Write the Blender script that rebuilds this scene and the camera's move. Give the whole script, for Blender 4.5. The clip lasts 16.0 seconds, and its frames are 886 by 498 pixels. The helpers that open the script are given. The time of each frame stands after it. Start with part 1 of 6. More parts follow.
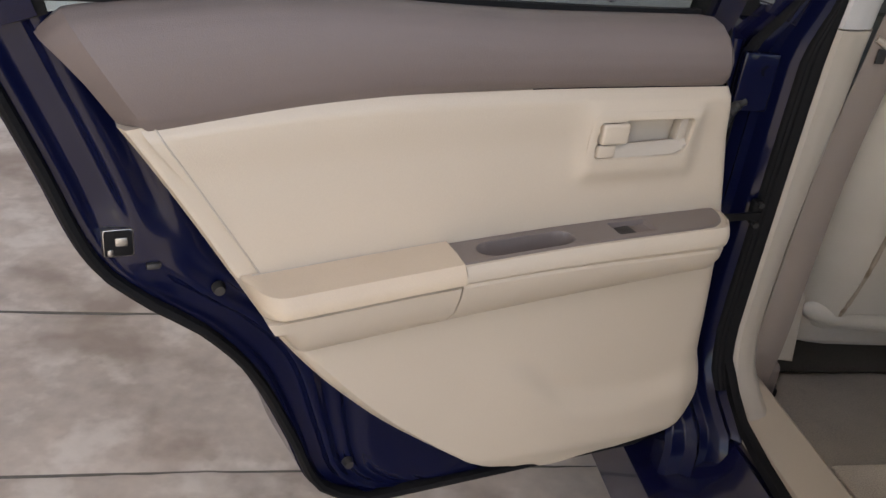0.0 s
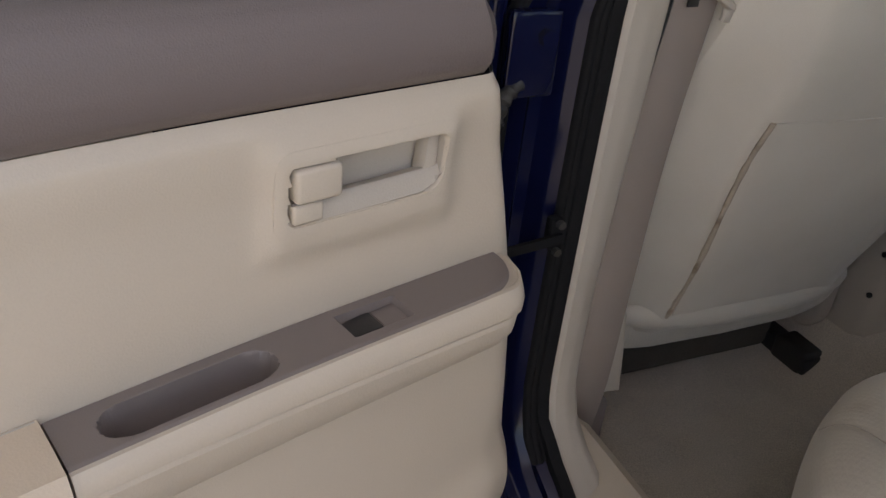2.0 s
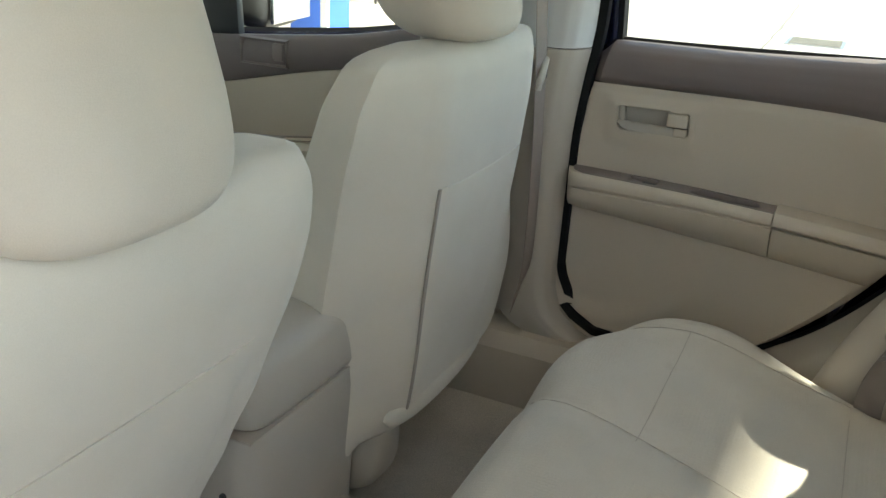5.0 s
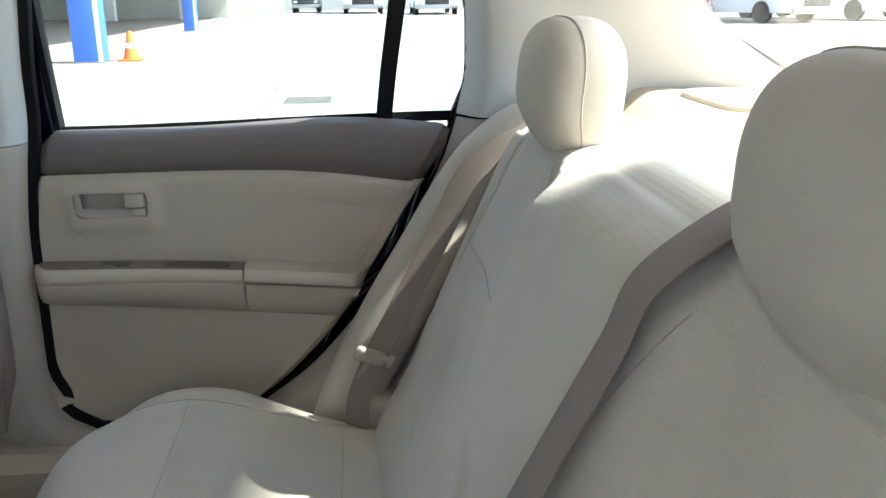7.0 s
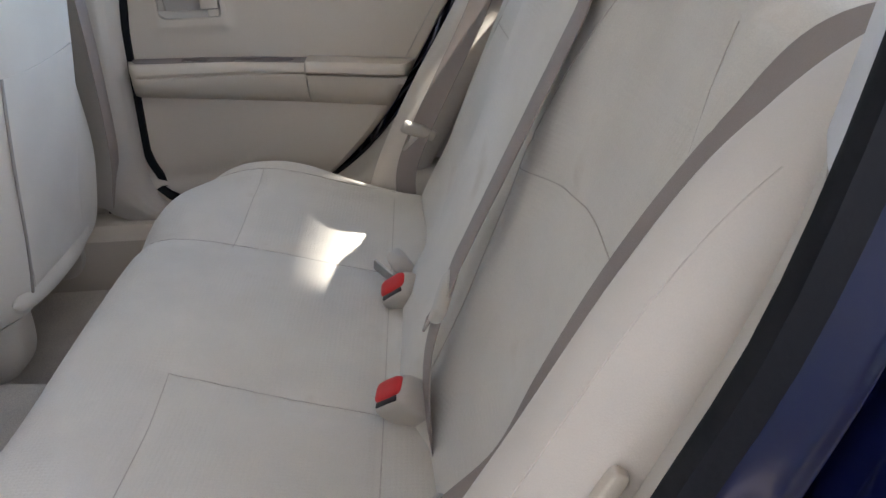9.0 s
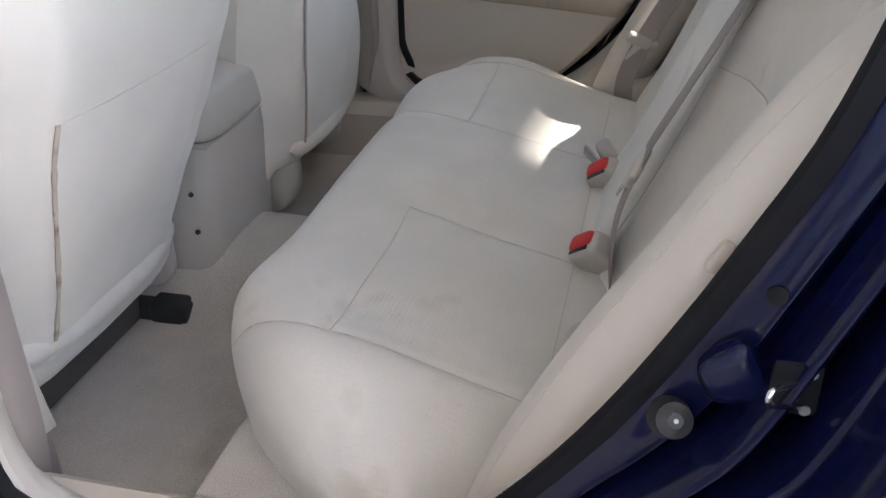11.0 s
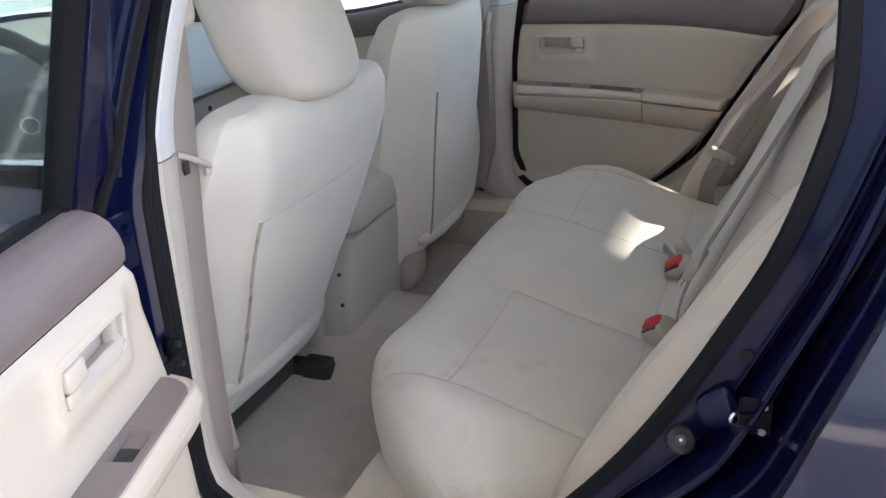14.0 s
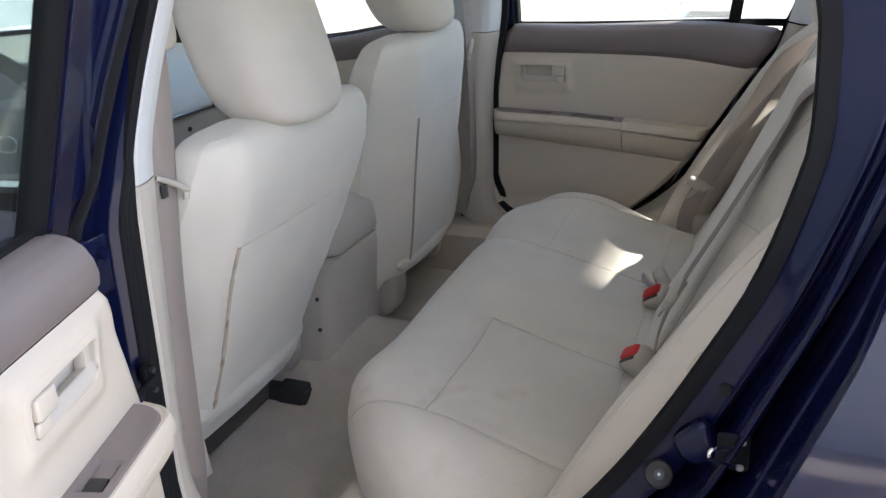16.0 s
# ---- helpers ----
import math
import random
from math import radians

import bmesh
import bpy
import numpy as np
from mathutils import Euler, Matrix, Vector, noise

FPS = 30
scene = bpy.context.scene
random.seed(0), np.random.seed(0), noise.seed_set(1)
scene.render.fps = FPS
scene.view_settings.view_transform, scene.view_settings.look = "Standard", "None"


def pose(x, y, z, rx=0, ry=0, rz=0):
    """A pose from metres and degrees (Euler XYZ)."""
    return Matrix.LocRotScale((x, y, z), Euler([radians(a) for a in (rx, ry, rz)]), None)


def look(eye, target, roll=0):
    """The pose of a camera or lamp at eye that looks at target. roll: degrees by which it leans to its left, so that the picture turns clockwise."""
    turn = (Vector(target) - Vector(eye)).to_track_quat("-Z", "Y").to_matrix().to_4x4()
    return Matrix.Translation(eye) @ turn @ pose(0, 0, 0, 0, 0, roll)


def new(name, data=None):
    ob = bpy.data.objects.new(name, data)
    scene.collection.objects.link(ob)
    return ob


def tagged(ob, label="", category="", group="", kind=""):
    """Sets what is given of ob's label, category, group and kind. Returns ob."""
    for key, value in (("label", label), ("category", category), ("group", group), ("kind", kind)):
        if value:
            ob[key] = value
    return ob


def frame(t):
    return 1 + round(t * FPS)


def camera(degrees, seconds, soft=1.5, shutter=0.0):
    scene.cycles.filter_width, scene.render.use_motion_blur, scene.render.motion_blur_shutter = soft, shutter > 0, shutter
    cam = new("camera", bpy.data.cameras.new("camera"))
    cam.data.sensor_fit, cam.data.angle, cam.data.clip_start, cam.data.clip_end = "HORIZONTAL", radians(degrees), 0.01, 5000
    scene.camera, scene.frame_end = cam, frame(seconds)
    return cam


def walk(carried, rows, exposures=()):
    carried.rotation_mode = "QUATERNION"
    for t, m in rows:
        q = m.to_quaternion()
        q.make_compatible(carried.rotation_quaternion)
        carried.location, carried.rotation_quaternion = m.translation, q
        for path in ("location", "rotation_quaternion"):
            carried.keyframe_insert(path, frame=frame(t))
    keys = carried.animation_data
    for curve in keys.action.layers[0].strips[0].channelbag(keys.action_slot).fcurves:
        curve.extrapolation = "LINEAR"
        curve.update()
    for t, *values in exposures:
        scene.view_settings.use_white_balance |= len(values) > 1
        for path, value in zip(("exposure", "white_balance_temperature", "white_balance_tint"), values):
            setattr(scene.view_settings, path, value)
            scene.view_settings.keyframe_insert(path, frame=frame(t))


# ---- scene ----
# seconds, stops, kelvin, tint
LIGHT_ROWS = [(0.0, 1.36, 7750, 14), (1.5, 1.06, 7550, 15), (2.3, 1.20, 7450, 13), (3.0, 2.06, 7800, 8), (5.5, 2.42, 6900, 2), (6.5, 2.44, 6400, 4), (7.5, 2.36, 6300, 6), (8.5, 2.76, 6300, 14), (9.0, 2.75, 6350, 14), (10.0, 2.74, 6350, 15), (12.5, 2.62, 6350, 12), (14.5, 2.39, 6400, 12), (16.0, 2.34, 6400, 12)]
cam = camera(54.06, 16.0)
# t, eye x y z, turn x y z
PATH = [
    (0.0, -1.308, -0.731, 1.105, 62.87, -6.27, -8.49),
    (0.5, -1.287, -0.632, 1.091, 61.37, -6.58, -10.75),
    (1.0, -1.266, -0.522, 1.073, 60.83, -7.88, -16.08),
    (1.5, -1.215, -0.449, 1.060, 60.96, -6.05, -19.85),
    (2.0, -1.117, -0.384, 1.056, 60.15, -5.00, -23.50),
    (2.5, -1.012, -0.314, 1.034, 58.90, -3.55, -28.50),
    (3.0, -0.926, -0.294, 1.012, 59.80, -2.20, -35.60),
    (5.5, -0.672, -0.229, 1.139, 71.17, -1.71, -72.55),
    (6.0, -0.656, -0.247, 1.139, 71.75, -1.13, -82.31),
    (6.5, -0.674, -0.289, 1.152, 72.83, -0.27, -89.13),
    (7.0, -0.722, -0.362, 1.145, 73.60, 0.66, -95.21),
    (7.5, -0.821, -0.396, 1.134, 73.82, 1.66, -99.01),
    (8.0, -0.923, -0.400, 1.123, 71.58, 2.35, -99.26),
    (8.5, -0.962, -0.396, 1.095, 68.96, 3.01, -95.13),
    (9.0, -0.985, -0.378, 1.058, 65.58, 2.68, -91.86),
    (9.5, -0.995, -0.359, 1.024, 62.21, 3.18, -88.87),
    (10.0, -1.015, -0.346, 1.008, 58.15, 3.62, -84.35),
    (12.5, -1.492, -0.500, 1.212, 68.41, 0.36, -67.04),
    (13.0, -1.493, -0.496, 1.206, 67.79, 0.45, -66.45),
    (13.5, -1.482, -0.494, 1.205, 67.43, 1.33, -67.34),
    (14.0, -1.470, -0.499, 1.207, 67.33, 3.13, -68.47),
    (14.5, -1.470, -0.499, 1.209, 68.25, 3.04, -68.54),
    (15.0, -1.467, -0.497, 1.211, 68.63, 3.02, -68.84),
    (15.5, -1.462, -0.496, 1.211, 68.60, 3.03, -69.23),
    (16.0, -1.464, -0.496, 1.212, 68.76, 1.85, -69.45),
]
walk(cam, [(t, pose(*row)) for t, *row in PATH], exposures=LIGHT_ROWS)
# ---------------------------------------------------------------- light
world = bpy.data.worlds.new("sky")
scene.world = world
world.use_nodes = True
wn = world.node_tree
sky = wn.nodes.new("ShaderNodeTexSky")
sky.sky_type, sky.sun_disc = "NISHITA", False
SUN = Vector((-0.15, -0.69, 1.0)).normalized()
sky.sun_elevation = math.asin(SUN.z)
sky.sun_rotation = math.atan2(SUN.x, SUN.y)
wn.links.new(sky.outputs["Color"], wn.nodes["Background"].inputs["Color"])
wn.nodes["Background"].inputs["Strength"].default_value = 0.15
sun_data = bpy.data.lights.new("sun", "SUN")
sun_data.energy, sun_data.angle, sun_data.color = 4.6, radians(0.6), (1.0, 0.96, 0.9)
sun = new("sun", sun_data)
sun.matrix_world = look(SUN * 30, (0, 0, 0))


# ---------------------------------------------------------------- materials
def material(name, color, rough=0.6, metal=0.0, grain=0.0, scale=400.0, bump=0.0, blotch=0.0, blotch_scale=6.0, coat=0.0, spec=0.5, stain=None, vary=0.0, sheen=0.0):
    """A procedural surface: fine grain, broad blotches, relief, and stains of their own colour."""
    m = bpy.data.materials.new(name)
    m.use_nodes = True
    nt = m.node_tree
    b = nt.nodes["Principled BSDF"]
    b.inputs["Roughness"].default_value = rough
    b.inputs["Metallic"].default_value = metal
    b.inputs["Coat Weight"].default_value = coat
    b.inputs["Coat Roughness"].default_value = 0.04
    b.inputs["Specular IOR Level"].default_value = spec
    b.inputs["Sheen Weight"].default_value = sheen
    b.inputs["Base Color"].default_value = (*color, 1)
    tc = nt.nodes.new("ShaderNodeTexCoord")

    def noise_node(s, detail=3.0):
        n = nt.nodes.new("ShaderNodeTexNoise")
        n.inputs["Scale"].default_value = s
        n.inputs["Detail"].default_value = detail
        nt.links.new(tc.outputs["Object"], n.inputs["Vector"])
        return n.outputs["Fac"]

    def math_node(op, a, c):
        n = nt.nodes.new("ShaderNodeMath")
        n.operation = op
        for k, v in enumerate((a, c)):
            if isinstance(v, (int, float)):
                n.inputs[k].default_value = v
            else:
                nt.links.new(v, n.inputs[k])
        return n.outputs[0]

    col = None
    if grain or blotch or vary:
        fac = 1.0
        if grain:
            fac = math_node("ADD", math_node("MULTIPLY", math_node("SUBTRACT", noise_node(scale, 2.0), 0.5), grain * 2), fac)
        if blotch:
            fac = math_node("ADD", math_node("MULTIPLY", math_node("SUBTRACT", noise_node(blotch_scale, 5.0), 0.5), blotch * 2), fac)
        if vary:
            oi = nt.nodes.new("ShaderNodeObjectInfo")
            fac = math_node("ADD", math_node("MULTIPLY", math_node("SUBTRACT", oi.outputs["Random"], 0.5), vary), fac)
        mix = nt.nodes.new("ShaderNodeVectorMath")
        mix.operation = "SCALE"
        mix.inputs[0].default_value = color
        nt.links.new(fac, mix.inputs["Scale"])
        col = mix.outputs[0]
    if stain:
        s_col, s_scale, s_at, s_amount = stain
        ramp = nt.nodes.new("ShaderNodeMapRange")
        ramp.inputs["From Min"].default_value, ramp.inputs["From Max"].default_value = s_at, s_at + 0.12
        ramp.inputs["To Max"].default_value = s_amount
        nt.links.new(noise_node(s_scale, 6.0), ramp.inputs["Value"])
        mx = nt.nodes.new("ShaderNodeMix")
        mx.data_type = "RGBA"
        nt.links.new(ramp.outputs[0], mx.inputs["Factor"])
        mx.inputs["A"].default_value = (*color, 1)
        if col:
            nt.links.new(col, mx.inputs["A"])
        mx.inputs["B"].default_value = (*s_col, 1)
        col = mx.outputs["Result"]
    if col:
        nt.links.new(col, b.inputs["Base Color"])
    if bump:
        bn = nt.nodes.new("ShaderNodeBump")
        bn.inputs["Strength"].default_value = bump
        bn.inputs["Distance"].default_value = 0.002
        nt.links.new(noise_node(scale, 2.0), bn.inputs["Height"])
        nt.links.new(bn.outputs[0], b.inputs["Normal"])
    return m


def spots(m, color, scale, at, amount):
    """A second set of stains over a surface's own."""
    nt = m.node_tree
    b = nt.nodes["Principled BSDF"]
    tc, no, mr, mx = (nt.nodes.new(k) for k in ("ShaderNodeTexCoord", "ShaderNodeTexNoise", "ShaderNodeMapRange", "ShaderNodeMix"))
    mx.data_type = "RGBA"
    no.inputs["Scale"].default_value, no.inputs["Detail"].default_value = scale, 9.0
    mr.inputs["From Min"].default_value, mr.inputs["From Max"].default_value = at, at + 0.14
    mr.inputs["To Max"].default_value = amount
    mapping = nt.nodes.new("ShaderNodeMapping")
    mapping.inputs["Location"].default_value = (7.3, 2.1, 0.0)
    nt.links.new(tc.outputs["Object"], mapping.inputs["Vector"])
    nt.links.new(mapping.outputs[0], no.inputs["Vector"])
    nt.links.new(no.outputs["Fac"], mr.inputs["Value"])
    nt.links.new(mr.outputs[0], mx.inputs["Factor"])
    nt.links.new(b.inputs["Base Color"].links[0].from_socket, mx.inputs["A"])
    mx.inputs["B"].default_value = (*color, 1)
    nt.links.new(mx.outputs["Result"], b.inputs["Base Color"])


def glass_material(name, tint, gloss=1.0):
    m = bpy.data.materials.new(name)
    m.use_nodes = True
    nt = m.node_tree
    nt.nodes.remove(nt.nodes["Principled BSDF"])
    tr, gl, fr, mx, pw, ml = (nt.nodes.new(k) for k in ("ShaderNodeBsdfTransparent", "ShaderNodeBsdfGlossy", "ShaderNodeLayerWeight", "ShaderNodeMixShader", "ShaderNodeMath", "ShaderNodeMath"))
    tr.inputs["Color"].default_value = (*tint, 1)
    gl.inputs["Roughness"].default_value = 0.02
    gl.inputs["Color"].default_value = (gloss, gloss, gloss, 1)
    pw.operation, ml.operation = "POWER", "MULTIPLY_ADD"
    nt.links.new(fr.outputs["Facing"], pw.inputs[0])
    pw.inputs[1].default_value = 5.0
    nt.links.new(pw.outputs[0], ml.inputs[0])
    ml.inputs[1].default_value, ml.inputs[2].default_value = 0.45, 0.025
    nt.links.new(ml.outputs[0], mx.inputs[0])
    nt.links.new(tr.outputs[0], mx.inputs[1])
    nt.links.new(gl.outputs[0], mx.inputs[2])
    nt.links.new(mx.outputs[0], nt.nodes["Material Output"].inputs["Surface"])
    return m


FABRIC = material("seat_fabric", (0.60, 0.545, 0.467), 0.92, grain=0.12, scale=900, bump=0.25, blotch=0.15, blotch_scale=9, sheen=0.25, spec=0.2, stain=((0.38, 0.29, 0.20), 9.0, 0.63, 0.42))
FABRIC_SIDE = material("seat_bolster_fabric", (0.645, 0.587, 0.503), 0.9, grain=0.06, scale=1100, bump=0.15, blotch=0.11, blotch_scale=8, sheen=0.2, spec=0.2)
VINYL = material("cream_vinyl", (0.55, 0.476, 0.384), 0.5, grain=0.04, scale=700, bump=0.12, blotch=0.05, blotch_scale=5, stain=((0.45, 0.36, 0.26), 5.0, 0.68, 0.25))
VINYL_ARM = material("worn_armrest_vinyl", (0.58, 0.478, 0.362), 0.5, grain=0.05, scale=600, bump=0.12, blotch=0.10, blotch_scale=9, stain=((0.49, 0.375, 0.26), 12.0, 0.62, 0.35))
PLASTIC = material("beige_plastic", (0.47, 0.42, 0.355), 0.5, grain=0.05, scale=800, bump=0.15, blotch=0.05)
BOLSTER = material("bolster_fabric", (0.595, 0.528, 0.452), 0.85, grain=0.05, scale=1100, bump=0.12, blotch=0.06, blotch_scale=6, sheen=0.15, spec=0.25, stain=((0.52, 0.44, 0.365), 8.0, 0.64, 0.25))
TAUPE = material("taupe_vinyl", (0.17, 0.137, 0.128), 0.55, grain=0.07, scale=900, bump=0.2, blotch=0.06)
TAUPE_HARD = material("taupe_plastic", (0.20, 0.165, 0.15), 0.45, grain=0.05, scale=900, bump=0.1, blotch=0.05)
GREY_TRIM = material("light_grey_trim", (0.56, 0.55, 0.54), 0.6, grain=0.04, scale=500, bump=0.1, blotch=0.04)
WEBBING = material("belt_webbing", (0.285, 0.234, 0.204), 0.75, grain=0.15, scale=1500, bump=0.3, blotch=0.06, blotch_scale=20)
CARPET = material("carpet", (0.53, 0.47, 0.395), 0.97, grain=0.35, scale=500, bump=0.8, blotch=0.24, blotch_scale=9, spec=0.1, stain=((0.24, 0.20, 0.15), 5.0, 0.6, 0.5))
# the blue paint again, darker and less glossy to carry the jambs' shade
PAINT_SHADED = material("shaded_blue_paint", (0.0038, 0.0058, 0.027), 0.13, coat=0.12, spec=0.22, grain=0.06, scale=2500, blotch=0.10, blotch_scale=9)
PAINT = material("blue_paint", (0.0050, 0.0068, 0.031), 0.16, metal=0.1, coat=1.0, grain=0.05, scale=3000, blotch=0.05, blotch_scale=3)
RUBBER = material("black_rubber", (0.011, 0.011, 0.012), 0.75, spec=0.12, grain=0.2, scale=300, bump=0.1, blotch=0.2, blotch_scale=10)
BLACK = material("black_plastic", (0.028, 0.027, 0.027), 0.5, grain=0.1, scale=600, bump=0.1)
# dash grey made paler to paint the sunlight on the passenger side
LIT_DASH = material("sunlit_dash_grey", (0.56, 0.565, 0.53), 0.6, grain=0.08, scale=700, bump=0.25, blotch=0.06)
# near-black colour that paints the shade below the front seats
UNDER_SHADE = material("under_seat_shade", (0.075, 0.066, 0.055), 0.8, grain=0.2, scale=300, bump=0.3, blotch=0.25, blotch_scale=12)
DASH = material("dark_grey_dash", (0.14, 0.139, 0.134), 0.65, grain=0.1, scale=700, bump=0.25, blotch=0.06)
CHROME = material("bright_metal", (0.75, 0.75, 0.76), 0.22, metal=1.0, blotch=0.08, blotch_scale=30)
STEEL = material("zinc_steel", (0.42, 0.41, 0.40), 0.42, metal=1.0, grain=0.1, scale=200, blotch=0.15, blotch_scale=40)
RED = material("red_plastic", (0.55, 0.018, 0.02), 0.4, grain=0.04, scale=600, blotch=0.06, blotch_scale=30)
# seat fabric darkened in colour to stand in for shading on the headrests
HEADREST_SHADED = material("shaded_headrest_fabric", (0.56, 0.500, 0.425), 0.9, grain=0.07, scale=1100, bump=0.15, blotch=0.12, blotch_scale=10, sheen=0.2, spec=0.2)
SEAM = material("seam_thread", (0.47, 0.41, 0.345), 0.9, grain=0.15, scale=1500, bump=0.2)
GREY_SEAM = material("grey_seam_tape", (0.34, 0.295, 0.255), 0.9, grain=0.15, scale=1200, bump=0.2, blotch=0.15, blotch_scale=20)
DIRTY = material("soiled_seam", (0.49, 0.405, 0.31), 0.9, grain=0.2, scale=900, bump=0.3, blotch=0.3, blotch_scale=25, stain=((0.20, 0.135, 0.085), 26.0, 0.50, 0.85))
GLASS = glass_material("window_glass", (0.85, 0.89, 0.875))
REAR_GLASS = glass_material("tinted_rear_glass", (0.91, 0.93, 0.92))
TYRE = material("tyre_rubber", (0.025, 0.025, 0.025), 0.85, grain=0.2, scale=200, bump=0.3, blotch=0.2)
CONCRETE = material("concrete", (0.34, 0.305, 0.275), 0.62, grain=0.30, scale=38, bump=0.9, blotch=0.36, blotch_scale=5.5, stain=((0.18, 0.14, 0.115), 2.3, 0.52, 0.5))
# worn yard concrete in a brighter colour, lifting the ground in shade
BRIGHT_CONCRETE = material("worn_brightened_concrete", (0.50, 0.435, 0.385), 0.6, grain=0.22, scale=30, bump=0.8, blotch=0.34, blotch_scale=3.2, stain=((0.68, 0.63, 0.58), 7.5, 0.52, 0.7))
spots(BRIGHT_CONCRETE, (0.25, 0.185, 0.15), 4.2, 0.50, 0.62)
JOINT = material("joint_dirt", (0.14, 0.13, 0.115), 0.95, grain=0.3, scale=90, bump=0.5, blotch=0.3, blotch_scale=5)
WHITE = material("white_paint", (0.78, 0.78, 0.77), 0.55, grain=0.03, scale=80, blotch=0.08, blotch_scale=1.5)
COLUMN_BLUE = material("blue_column_paint", (0.05, 0.16, 0.62), 0.6, grain=0.05, scale=60, blotch=0.12, blotch_scale=2)
ROOFING = material("roof_sheet", (0.58, 0.58, 0.57), 0.6, grain=0.1, scale=40, blotch=0.15, blotch_scale=0.8)
WALL = material("shed_wall", (0.50, 0.49, 0.46), 0.85, grain=0.08, scale=40, bump=0.2, blotch=0.15, blotch_scale=0.7)
ORANGE = material("orange_cone_plastic", (0.75, 0.16, 0.02), 0.55, blotch=0.1, blotch_scale=8)
INK = material("black_print", (0.03, 0.03, 0.035), 0.6, blotch=0.1, blotch_scale=10)
TRUCK_RED = material("red_truck_paint", (0.45, 0.02, 0.03), 0.4, coat=0.5, blotch=0.08, blotch_scale=2)
WINDOW_DARK = material("dark_window", (0.03, 0.035, 0.04), 0.1, blotch=0.1, blotch_scale=2)



def weave(m, pitch, depth):
    """Small raised dots in rows, like a knitted seat fabric, fading in and out."""
    nt = m.node_tree
    b = nt.nodes["Principled BSDF"]
    tc = nt.nodes.new("ShaderNodeTexCoord")
    vo = nt.nodes.new("ShaderNodeTexVoronoi")
    vo.inputs["Scale"].default_value = 1.0 / pitch
    vo.inputs["Randomness"].default_value = 0.12
    nt.links.new(tc.outputs["Object"], vo.inputs["Vector"])
    bn = nt.nodes.new("ShaderNodeBump")
    bn.inputs["Strength"].default_value = depth
    bn.inputs["Distance"].default_value = 0.0015
    bn.invert = True
    nt.links.new(vo.outputs["Distance"], bn.inputs["Height"])
    for old in [l for l in nt.links if l.to_socket == b.inputs["Normal"]]:
        nt.links.new(old.from_socket, bn.inputs["Normal"])
    nt.links.new(bn.outputs[0], b.inputs["Normal"])


weave(FABRIC, 0.0055, 0.26)


def fade_band(m, y_clear, y_dark, dark):
    """The printed dot band along the glass's upper edge."""
    nt = m.node_tree
    tr = next(n for n in nt.nodes if n.bl_idname == "ShaderNodeBsdfTransparent")
    clear = tuple(tr.inputs["Color"].default_value)
    tc, sp, mr, mx = (nt.nodes.new(k) for k in ("ShaderNodeTexCoord", "ShaderNodeSeparateXYZ", "ShaderNodeMapRange", "ShaderNodeMix"))
    nt.links.new(tc.outputs["Object"], sp.inputs[0])
    nt.links.new(sp.outputs["Y"], mr.inputs["Value"])
    mr.inputs["From Min"].default_value, mr.inputs["From Max"].default_value = y_clear, y_dark
    mx.data_type = "RGBA"
    nt.links.new(mr.outputs[0], mx.inputs["Factor"])
    mx.inputs["A"].default_value = clear
    mx.inputs["B"].default_value = (dark, dark, dark, 1)
    nt.links.new(mx.outputs["Result"], tr.inputs["Color"])


fade_band(REAR_GLASS, -0.790, -0.725, 0.02)

from mathutils.bvhtree import BVHTree

# ---------------------------------------------------------------- mesh helpers
ORIGIN = {}


def thing(name, at, label, category, group="", kind=""):
    """An empty at the base of a thing; its parts are children of it."""
    ob = new(name)
    ob.location = at
    ORIGIN[ob.name] = Vector(at)
    return tagged(ob, label, category, group, kind)


def mesh_of(name, bm, mat, sharp=35.0):
    bmesh.ops.remove_doubles(bm, verts=bm.verts, dist=1e-5)
    bmesh.ops.recalc_face_normals(bm, faces=bm.faces)
    me = bpy.data.meshes.new(name)
    bm.to_mesh(me)
    bm.free()
    me.materials.append(mat)
    me.polygons.foreach_set("use_smooth", [True] * len(me.polygons))
    me.set_sharp_from_angle(angle=radians(sharp))
    return me


def part(name, bm, mat, parent, label="", sharp=35.0):
    """Links a bmesh, given in the car's coordinates, as one mesh under a thing or a part."""
    at = ORIGIN[parent.name]
    bmesh.ops.translate(bm, verts=bm.verts, vec=-at)
    ob = new(name, mesh_of(name, bm, mat, sharp))
    ob.parent = parent
    ORIGIN[ob.name] = at
    return tagged(ob, label)


def single(name, bm, mat, label, category="", group="", kind="", at=(0, 0, 0), sharp=35.0):
    """A thing that is one mesh."""
    bmesh.ops.translate(bm, verts=bm.verts, vec=-Vector(at))
    ob = new(name, mesh_of(name, bm, mat, sharp))
    ob.location = at
    ORIGIN[ob.name] = Vector(at)
    return tagged(ob, label, category, group, kind)


def ease(xs, ys):
    """A smooth curve through points with rising x."""
    xs, ys = np.array(xs, float), np.array(ys, float)
    d = np.diff(ys) / np.diff(xs)
    m = np.r_[d[0], np.where(d[1:] * d[:-1] > 0, 2 * d[1:] * d[:-1] / (d[1:] + d[:-1] + 1e-12), 0), d[-1]]

    def at(x):
        x = min(max(x, xs[0]), xs[-1])
        k = min(int(np.searchsorted(xs, x, "right")) - 1, len(xs) - 2)
        w = xs[k + 1] - xs[k]
        s = (x - xs[k]) / w
        return float((2 * s**3 - 3 * s**2 + 1) * ys[k] + (s**3 - 2 * s**2 + s) * w * m[k] + (3 * s**2 - 2 * s**3) * ys[k + 1] + (s**3 - s**2) * w * m[k + 1])

    return at


